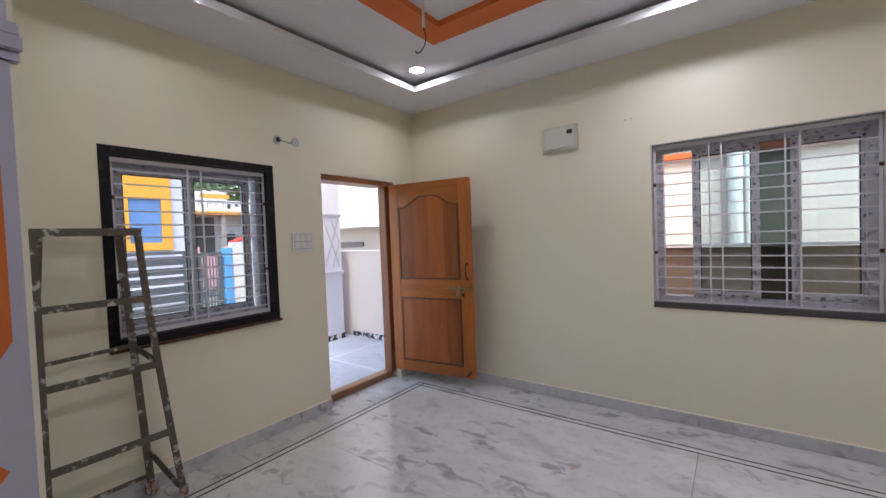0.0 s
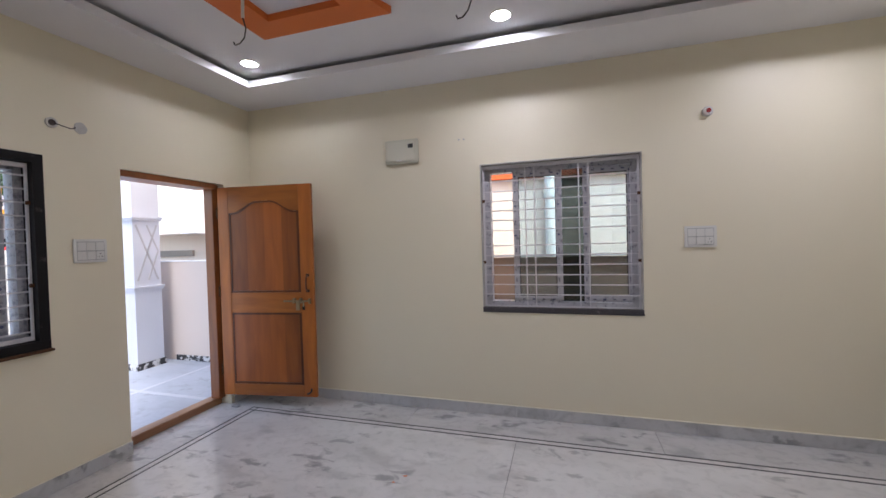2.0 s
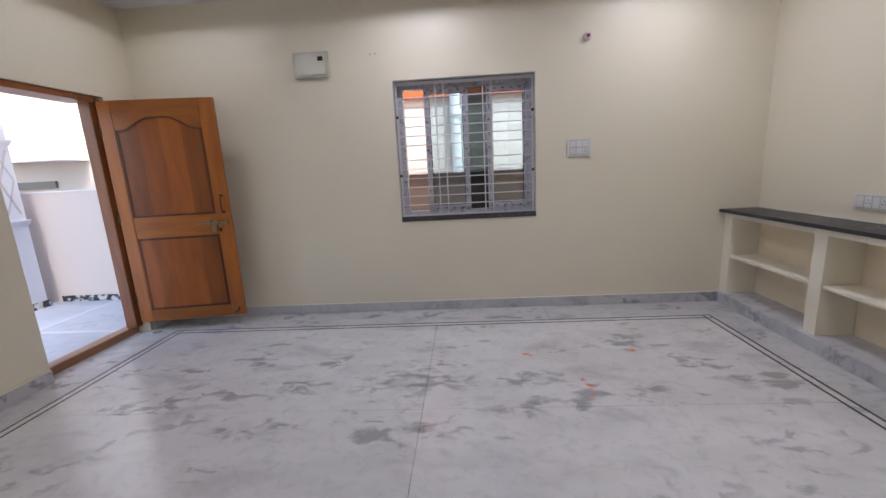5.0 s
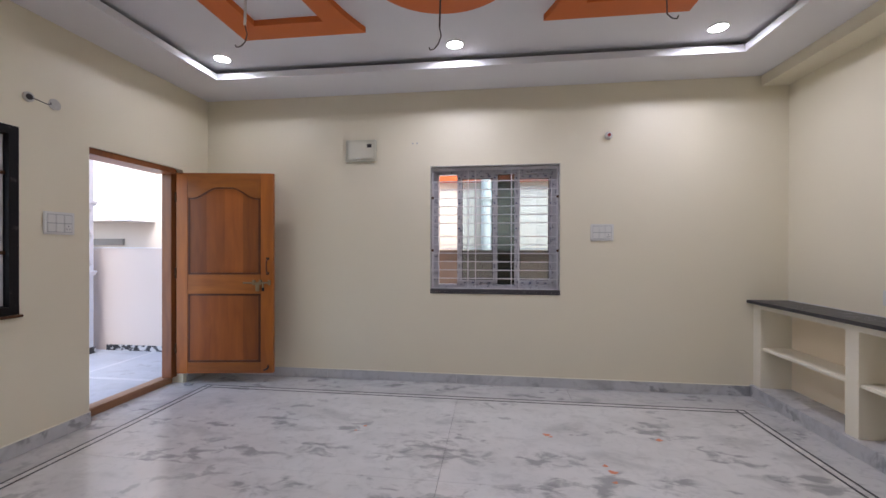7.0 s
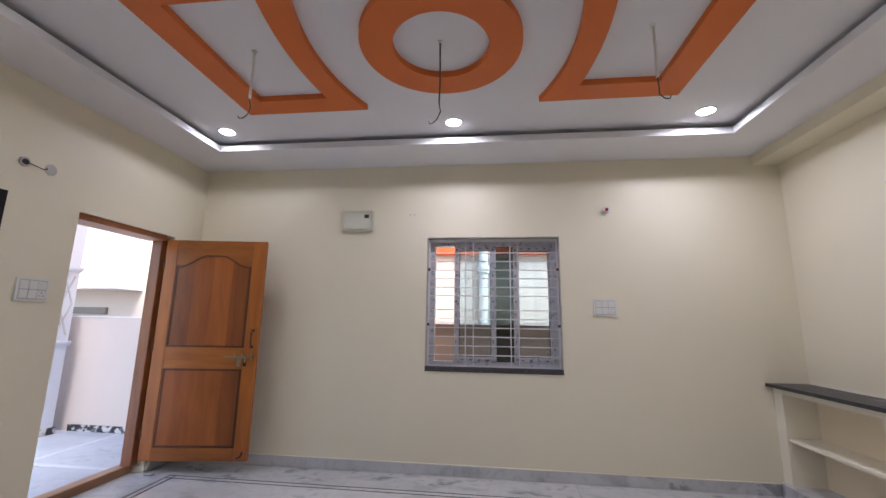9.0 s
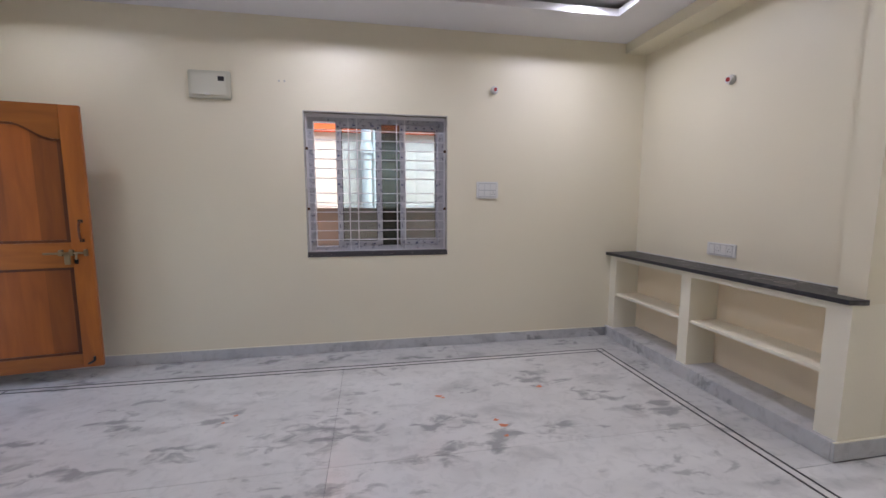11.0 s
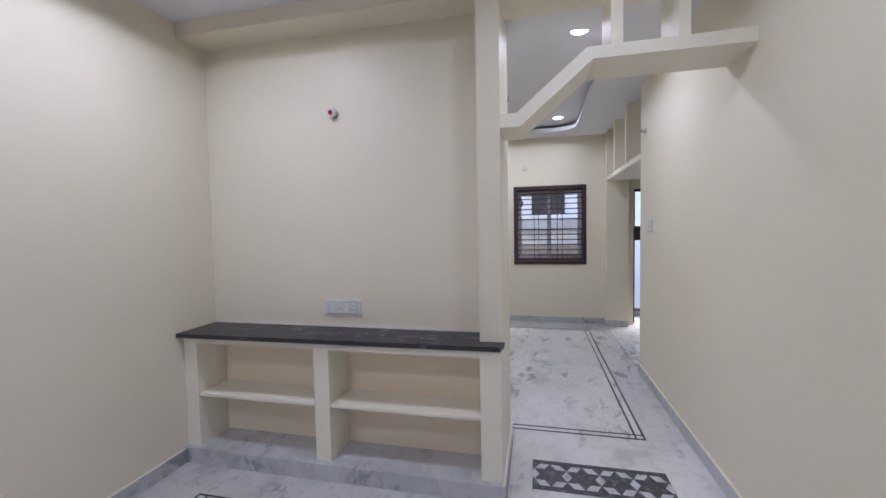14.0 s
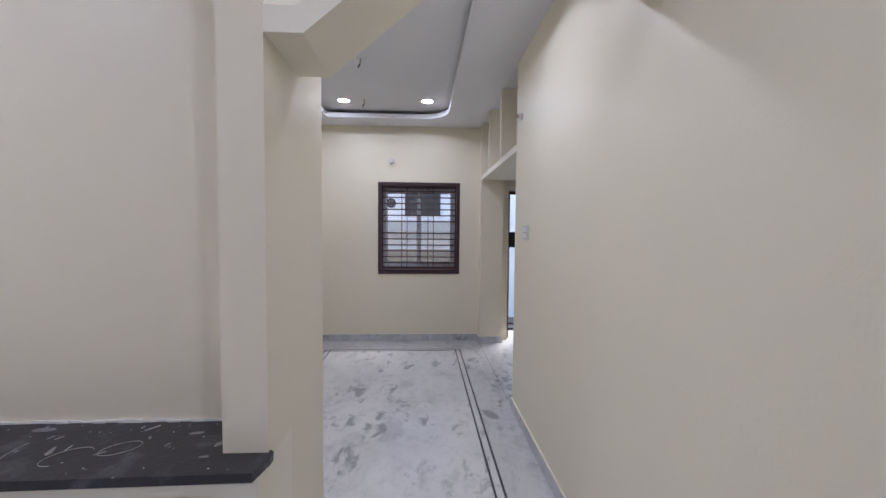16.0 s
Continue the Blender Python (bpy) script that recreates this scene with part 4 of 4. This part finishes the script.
for a, b in (((-2.83, 0.905, 0.94), (-2.705, 0.985, 0.84)), ((-2.845, 0.955, 0.28), (-2.69, 1.055, 0.06))):
    bm = bmesh.new()
    bar(bm, a, b, 0.032, 0.008, (0, 0, 1))
    part("stay", bm, IRON, lad)
bm = bmesh.new()
bar(bm, (-2.76, 0.47, 1.625), (-2.76, 0.955, 1.625), 0.10, 0.016, (1, 0, 0))
part("top_plate", bm, IRON, lad)

# ---- painted jamb of the wide opening ----
jamb = structure("jamb_trim", boxes((JX0, JX0 + 0.008, JY, S - 0.012, 0.0, 2.55)), LAVENDER, "lavender painted jamb with orange hexagons", "jamb")
for z0, z1 in ((1.17, 1.86), (0.10, 0.90)):
    yc, wv, tip = 0.165, 0.088, 0.15
    part("hexagon", prism([(yc - wv, z0 + tip), (yc, z0), (yc + wv, z0 + tip), (yc + wv, z1 - tip), (yc, z1), (yc - wv, z1 - tip)], JX0 + 0.007, JX0 + 0.012, "x"), ORANGE, jamb, "orange painted hexagon")
part("diamond", prism([(0.165 - 0.07, 1.035), (0.165, 0.94), (0.165 + 0.07, 1.035), (0.165, 1.13)], JX0 + 0.007, JX0 + 0.012, "x"), ORANGE, jamb, "orange painted diamond")
for z0, z1, d in ((1.94, 1.965, 0.012), (1.965, 2.0, 0.022), (2.0, 2.03, 0.014)):
    part("moulding", boxes((JX0, JX0 + d, JY - 0.02, S + d * 0.4, z0, z1), bevel=0.004), LAVENDER, jamb)

# ---- barred back door ----
bd = thing("door_2", (FAR, -0.5, 0), "dark maroon steel door frame with an open grille", "door", kind="structure")
part("frame_post", boxes((FAR + 0.12, FAR + 0.19, -0.165, -0.122, 0.0, 2.098)), STEEL_MAROON, bd)
part("frame_post", boxes((FAR + 0.12, FAR + 0.19, -0.948, -0.905, 0.0, 2.098)), STEEL_MAROON, bd)
part("frame_head", boxes((FAR + 0.12, FAR + 0.19, -0.905, -0.165, 2.055, 2.098)), STEEL_MAROON, bd)
part("lock_panel", boxes((FAR + 0.14, FAR + 0.16, -0.905, -0.165, 1.30, 1.52)), BLACK, bd, "dark lock panel")
for z in (0.12, 0.2):
    part("grille_bar", boxes((FAR + 0.14, FAR + 0.16, -0.905, -0.165, z - 0.012, z + 0.012)), STEEL_MAROON, bd)

# ---- outside, north lane ----
structure("ground", boxes((-60, 60, -60, 60, -0.32, -0.22)), ASPHALT, "grey dusty ground and road", "ground")
structure("porch", boxes((-6.9, -3.15, -3.2, 4.42, -0.22, -0.02)), PORCH, "bluish grey stone porch floor", "porch")
for x0 in (-4.28, -5.40):
    solid("porch_joint", boxes((x0, x0 + 0.05, -3.0, 4.40, -0.0205, -0.018)), PORCH_JOINT, "pale cement joint in the porch floor", "joint", group="porch joints")
solid("porch_joint", boxes((-6.8, -3.2, 3.35, 3.40, -0.0203, -0.0178)), PORCH_JOINT, "pale cement joint in the porch floor", "joint", group="porch joints")
structure("wall_compound", boxes((-6.9, -3.3, 4.42, 4.57, -0.22, 1.34)), OUT_PINK, "pale pink rendered porch wall", "wall")
structure("wall_lane", boxes((-3.3, 8.4, 4.45, 4.60, -0.22, 1.325)), OUT_BROWN, "tan rendered lane wall", "wall")
structure("wall_rear_lane", boxes((8.4, 8.55, -0.25, 4.60, -0.22, 1.20)), OUT_LANE, "grey brown rendered rear lane wall", "wall")
structure("coping_trim", boxes((-6.9, 8.4, 4.41, 4.61, 1.3405, 1.352), bevel=0.003), OUT_WHITE, "thin pale coping on the lane wall", "coping")
structure("baseboard_porch", boxes((-4.98, -3.2, 4.405, 4.42, -0.02, 0.055), bevel=0.002), BLACKSTONE, "black and white stone skirting", "skirting")

# Unseen slab over the pillar, added to shade the porch; left open before the window.
structure("roof_porch_unseen", boxes((-4.4, -3.15, 2.1, 4.4, 3.25, 3.42), (-5.4, -4.4, 3.85, 4.3, 3.25, 3.42)), OUT_WHITE, "unseen white porch roof slab, added to shade the porch", "roof")
nb = thing("neighbour_house", (-1, 5.4, -0.22), "cream neighbouring house with orange bands", "house")
part("wall", boxes((-8.0, 10, 5.40, 8.0, -0.22, 6.5)), OUT_CREAM, nb)
part("band", boxes((-4.2, 10, 5.33, 5.41, 2.29, 2.62)), OUT_ORANGE, nb, "orange painted band")
part("bay", boxes((-7.6, -5.50, 4.99, 5.41, 1.75, 6.4)), OUT_CREAM, nb)
part("bay", boxes((-5.50, -5.17, 4.97, 5.41, 1.75, 6.4)), OUT_WHITE, nb, "white pilaster")
part("slot", boxes((-6.9, -5.72, 5.36, 5.41, 1.39, 1.49)), OUT_LANE, nb, "dark slot")
solid("drain_pipe", rods(((0.05, 5.30, -0.2), (0.05, 5.30, 5.5), 0.065), ((0.05, 5.30, 2.02), (0.05, 5.30, 2.12), 0.078), ((0.16, 5.34, -0.2), (0.16, 5.34, 5.5), 0.035), sides=20), BLUE_PIPE, "pale grey plastic drain pipe on the neighbouring wall", "pipe")

col = thing("porch_pillar", (-5.18, 4.07, -0.02), "white square porch pillar with carved crosses", "pillar")
part("shaft", boxes((-5.34, -5.00, 3.90, 4.25, -0.02, 3.25)), PILLAR, col)
for z in (1.02, 1.92):
    part("moulding", boxes((-5.37, -4.97, 3.87, 4.28, z, z + 0.03), (-5.36, -4.98, 3.88, 4.27, z - 0.03, z), bevel=0.005), PILLAR, col)
bm = bmesh.new()
for s0, s1 in ((1.12, 1.84), (1.84, 1.12)):
    bar(bm, (-4.999, 3.94, s0), (-4.999, 4.21, s1), 0.022, 0.006, (0, 1, 0))
for s0, s1 in ((1.12, 1.5), (1.84, 1.5)):
    bar(bm, (-4.999, 4.08, s0), (-4.999, 4.22, s1), 0.018, 0.006, (0, 1, 0))
part("carving", bm, PILLAR_LINE, col, "shallow grey cross carving")
part("skirting", boxes((-5.36, -4.985, 3.885, 4.265, -0.02, 0.06)), BLACKSTONE, col, "black and white skirting")

# ---- outside, street side ----
gate = thing("metal_gate", (-7.5, 2.3, -0.2), "dark slatted steel yard gate", "gate")
part("gate_frame", boxes((-7.53, -7.47, 0.4, 0.46, -0.15, 1.45), (-7.53, -7.47, 2.94, 3.0, -0.15, 1.45), (-7.53, -7.47, 0.46, 2.94, 1.40, 1.45), (-7.53, -7.47, 0.46, 2.94, -0.15, -0.10)), GATE, gate)
for k in range(9):
    z = -0.02 + k * 0.155
    part("slat", boxes((-7.515, -7.485, 0.46, 2.94, z, z + 0.115)), GATE, gate)
wicket = thing("wicket_gate", (-7.5, 3.38, -0.2), "dark steel wicket gate with upright bars", "gate")
part("gate_frame", boxes((-7.53, -7.47, 3.14, 3.22, -0.15, 1.40), (-7.53, -7.47, 3.50, 3.56, -0.15, 1.40), (-7.53, -7.47, 3.22, 3.50, 1.35, 1.40), (-7.53, -7.47, 3.22, 3.50, 0.0, 0.05)), GATE, wicket)
for k in range(5):
    y = 3.248 + k * 0.052
    part("bar", boxes((-7.51, -7.49, y, y + 0.018, 0.05, 1.35)), GATE, wicket)
part("cross_bar", boxes((-7.515, -7.485, 3.22, 3.50, 0.62, 0.65)), GATE, wicket)
solid("gate_pillar", boxes((-7.58, -7.42, 3.59, 3.73, -0.22, 1.47), bevel=0.01), OUT_BLUE, "bright blue painted gate pillar", "pillar")
solid("gate_post", boxes((-7.56, -7.44, 3.02, 3.12, -0.22, 1.45), bevel=0.01), GATE, "dark steel gate post", "post")
structure("wall_yard", boxes((-7.58, -7.42, 3.735, 6.5, -0.22, 1.57), (-7.6, -7.42, -3.2, 0.38, -0.22, 1.5)), OUT_GREY, "grey rendered yard wall", "wall")

h1 = thing("street_house", (-15, 2.8, -0.22), "white house with a yellow framed blue window", "house")
part("wall", boxes((-18, -14, -2, 5.75, -0.22, 4.1)), OUT_LILAC, h1)
part("window_surround", boxes((-14.02, -13.93, 3.7, 5.10, 1.45, 1.68), (-14.02, -13.93, 3.7, 5.10, 2.97, 3.95), (-14.02, -13.93, 4.83, 5.10, 1.68, 2.97), (-14.02, -13.93, 3.2, 4.02, 1.68, 2.97)), OUT_YELLOW, h1, "yellow painted surround")
part("window", boxes((-14.01, -13.98, 4.02, 4.83, 1.68, 2.97)), PANE_BLUE, h1, "blue reflecting window")
part("ledge", boxes((-14.2, -13.99, -2, 5.7, 1.25, 1.36)), OUT_LILAC, h1)
h2 = thing("street_house", (-22, 11, -0.22), "distant white house with a yellow slab edge and balustrade", "house")
# Wall in grey, so the shade below the slab is in its colour.
part("wall", boxes((-26, -20.6, 6.5, 16, -0.22, 3.0)), OUT_GREY, h2)
part("balcony_slab", boxes((-20.6, -19.6, 6.5, 16, 2.98, 3.14)), OUT_YELLOW, h2, "yellow painted slab edge")
part("parapet", boxes((-20.1, -19.95, 6.5, 16, 3.14, 3.30), (-20.1, -19.95, 6.5, 16, 3.56, 3.70)), OUT_LILAC, h2)
for k in range(26):
    part("baluster", boxes((-20.08, -19.97, 6.6 + k * 0.36, 6.78 + k * 0.36, 3.30, 3.56)), OUT_LILAC, h2)
part("upper_wall", boxes((-26, -22.0, 6.5, 10.6, 3.0, 4.35)), OUT_LILAC, h2)
part("cornice", boxes((-20.12, -19.93, 8.45, 9.75, 3.78, 3.98)), OUT_YELLOW, h2, "yellow cornice block")
# A dark sheet on the wall paints the porch's shade.
part("porch_shade", boxes((-20.65, -20.55, 7.6, 9.25, 0.2, 2.9)), DARK, h2, "dark sheet standing for the shade in the porch")
part("column", boxes((-20.0, -19.7, 9.22, 9.42, -0.22, 2.98)), OUT_LANE, h2, "grey porch column")
part("window", boxes((-20.62, -20.57, 9.7, 10.25, 1.2, 2.1)), DARK, h2, "dark window")
awning = prism([(9.35, 1.70), (10.6, 2.16), (10.6, 2.06), (9.35, 1.60)], -19.4, -18.7, "x")
solid("shop_awning", boxes((-18.72, -18.66, 9.3, 9.36, -0.22, 1.62), (-18.72, -18.66, 10.5, 10.56, -0.22, 2.06)), GATE, "thin dark steel awning posts", "awning post")
solid("awning_sheet", awning, OUT_RED, "sloping red sheet awning on steel posts", "awning")
solid("low_street_wall", boxes((-18.2, -18.0, 6.5, 12, -0.22, 1.1), (-18.2, -18.0, 7.2, 7.5, 1.1, 1.5), (-18.2, -18.0, 8.6, 8.85, 1.1, 1.5)), OUT_ROSE, "pink painted low wall across the street", "wall")

random.seed(12)
tree = thing("street_tree", (-27, 13, -0.22), "green tree behind the distant house", "tree")
bm = bmesh.new()
rod(bm, (-27, 13, -0.22), (-26.8, 13.2, 4.5), 0.22, 0.14)
for k in range(7):
    a = k * 0.9
    rod(bm, (-26.8, 13.2, 3.8 + 0.1 * k), (-26.8 + 1.8 * math.cos(a), 13.2 + 2.2 * math.sin(a), 6.0 + 0.3 * (k % 3)), 0.08, 0.03, 6)
part("trunk", bm, BARK, tree)
bm = bmesh.new()
for k in range(1600):
    d = Vector((random.gauss(0, 1), random.gauss(0, 1), random.gauss(0, 1))).normalized() * random.uniform(0.5, 1) ** 0.5
    c = Vector((-26.8 + 2.4 * d.x, 13.2 + 3.2 * d.y, 5.7 + 1.7 * d.z + 0.5 * math.sin(3 * d.x + 4 * d.y)))
    s = Vector((random.uniform(-1, 1), random.uniform(-1, 1), random.uniform(-1, 1))).normalized() * random.uniform(0.12, 0.25)
    t = s.orthogonal() * 0.5
    bm.faces.new([bm.verts.new(c + p) for p in (-s, t, s, -t)])
part("crown", bm, LEAF, tree)

# ---- outside, behind the dining room ----
eb = thing("rear_house", (9.6, 1, -0.22), "pale house close behind the rear lane wall", "house")
part("wall", boxes((9.4, 11, -6, 6, -0.22, 4.2)), OUT_PALE, eb)
part("ledge", boxes((9.2, 9.42, 0.1, 6, 1.50, 1.72)), OUT_GREY, eb)
part("window", boxes((9.36, 9.42, 0.72, 1.42, 1.82, 2.42)), DARK, eb, "dark shuttered window")
fanb = part("vent", rods(((9.34, 1.69, 2.06), (9.42, 1.69, 2.06), 0.095), sides=24), DARK, eb, "dark round exhaust vent")

# ---- floor slabs, inlays and stains ----
IN = (-2.65, 2.235, 0.60, 3.29)
G = 0.0012


def slab(x0, x1, y0, y1, mat, top=0.0):
    ob = part("marble_slab", boxes((x0 + G, x1 - G, y0 + G, y1 - G, -0.0118, top)), mat, floor_ob)
    return ob


for x0, x1 in ((IN[0], -0.165), (-0.165, IN[1])):
    for y0, y1 in ((IN[2], 1.955), (1.955, IN[3])):
        slab(x0, x1, y0, y1, MARBLE)
for x0, x1 in ((W, -1.1), (-1.1, 0.85), (0.85, 2.49)):
    slab(x0, x1, IN[3], N, MARBLE_EDGE)
for y0, y1 in ((S, 1.5), (1.5, IN[3])):
    slab(W, IN[0], y0, y1, MARBLE_EDGE)
slab(IN[1], 2.49, PIER_Y - 0.02, IN[3], MARBLE_EDGE)
for x0, x1 in ((IN[0], 0.0), (0.0, IN[1])):
    slab(x0, x1, S, IN[2], MARBLE_EDGE)
slab(IN[1], 3.36, S, PIER_Y - 0.02, MARBLE)
DI = (3.36, 6.54, 0.58, 2.30)
for x0, x1 in ((DI[0], 4.95), (4.95, DI[1])):
    slab(x0, x1, DI[2], DI[3], MARBLE)
slab(BLOCK, FAR, DI[3], DN, MARBLE_EDGE)
slab(DI[1], FAR, S, DI[3], MARBLE_EDGE)
slab(DI[0], DI[1], S, DI[2], MARBLE_EDGE)
slab(4.80, FAR + 0.2, -1.5, S, MARBLE_EDGE)
slab(BLOCK, DI[0], PIER_Y - 0.02, DI[3], MARBLE_EDGE)
slab(W, 1.25, -2.6, S, MARBLE)
slab(W - 0.115, W, DO[0], DO[1], MARBLE_EDGE, -0.0005)


def inlay_border(x0, x1, y0, y1, width=0.015, step=0.058):
    """Two crossing black lines round a field."""
    border = structure("inlay_trim", boxes((x0, x0 + 0.002, y0, y0 + 0.002, -0.003, -0.001)), INLAY, "double black stone line let into the floor", "floor inlay")
    for k in (0, 1):
        o = k * step
        for row in ((x0, x1, y0 + o, y0 + o + width), (x0, x1, y1 - o - width, y1 - o)):
            part("strip", boxes((*row, -0.004, 0.0008 + 0.0001 * k)), INLAY, border)
        for row in ((x0 + o, x0 + o + width, y0, y1), (x1 - o - width, x1 - o, y0, y1)):
            part("strip", boxes((*row, -0.004, 0.0012 + 0.0001 * k)), INLAY, border)


inlay_border(*IN)
inlay_border(*DI)

mat_x, mat_y = 2.815, 0.97
panel = structure("inlay_panel_trim", boxes((2.662, 2.968, 0.57, 1.37, -0.004, 0.0010)), INLAY_DARK, "dark stone floor panel with white star pattern", "floor inlay")
R = 0.112
step = R * math.sqrt(3)


def rhomb(cx, cy, ang):
    c, s = math.cos(ang), math.sin(ang)
    pts = [(0.60 * R, 0), (0.866 * R, 0.46 * R), (1.13 * R, 0), (0.866 * R, -0.46 * R)]
    part("white_rhomb", prism([(cx + c * p - s * q, cy + s * p + c * q) for p, q in pts], -0.002, 0.0018), INLAY_WHITE, panel)


for k in (-1.5, -0.5, 0.5, 1.5):
    cy = mat_y + k * step
    for deg in (30, 150, 210, 330) if abs(k) < 1.6 else ():
        rhomb(mat_x, cy, radians(deg))
    if k < 1.5:
        rhomb(mat_x, cy, radians(90))
rhomb(mat_x, mat_y - 1.5 * step, radians(270))
rhomb(mat_x, mat_y + 1.5 * step, radians(90))

random.seed(21)
for x, y, r in ((0.535, 2.625, 0.024), (0.565, 2.60, 0.013), (1.315, 2.645, 0.022), (0.845, 2.25, 0.016), (0.87, 2.18, 0.026), (0.855, 2.07, 0.014), (-0.81, 2.60, 0.014), (-0.86, 2.52, 0.010)):
    ph = random.random() * 6
    pts = [(x + r * (1 + 0.35 * math.sin(3 * a + ph)) * math.cos(a), y + 0.7 * r * (1 + 0.3 * math.cos(2 * a + ph)) * math.sin(a)) for a in np.linspace(0, 2 * math.pi, 16, endpoint=False)]
    solid("paint_spot", prism(pts, -0.0005, 0.0010), SPOT, "small dried orange paint spot on the marble", "paint spot", group="floor paint spots")

# ---- dining ceiling hooks ----
for x, y in ((6.175, 1.76), (5.05, 1.635)):
    hook = thing("ceiling_hook", (x, y, 3.04), "small dark iron ceiling hook with a wire loop", "ceiling hook", "ceiling hooks")
    part("plate", rods(((x, y, 3.036), (x, y, 3.041), 0.03), sides=16), PIPE, hook)
    part("loop", tube([(x, y, 3.04), (x, y, 2.99), (x + 0.012, y + 0.01, 2.975), (x, y + 0.02, 2.96), (x - 0.012, y + 0.01, 2.975), (x, y, 2.99)], 0.004), WIRE, hook)
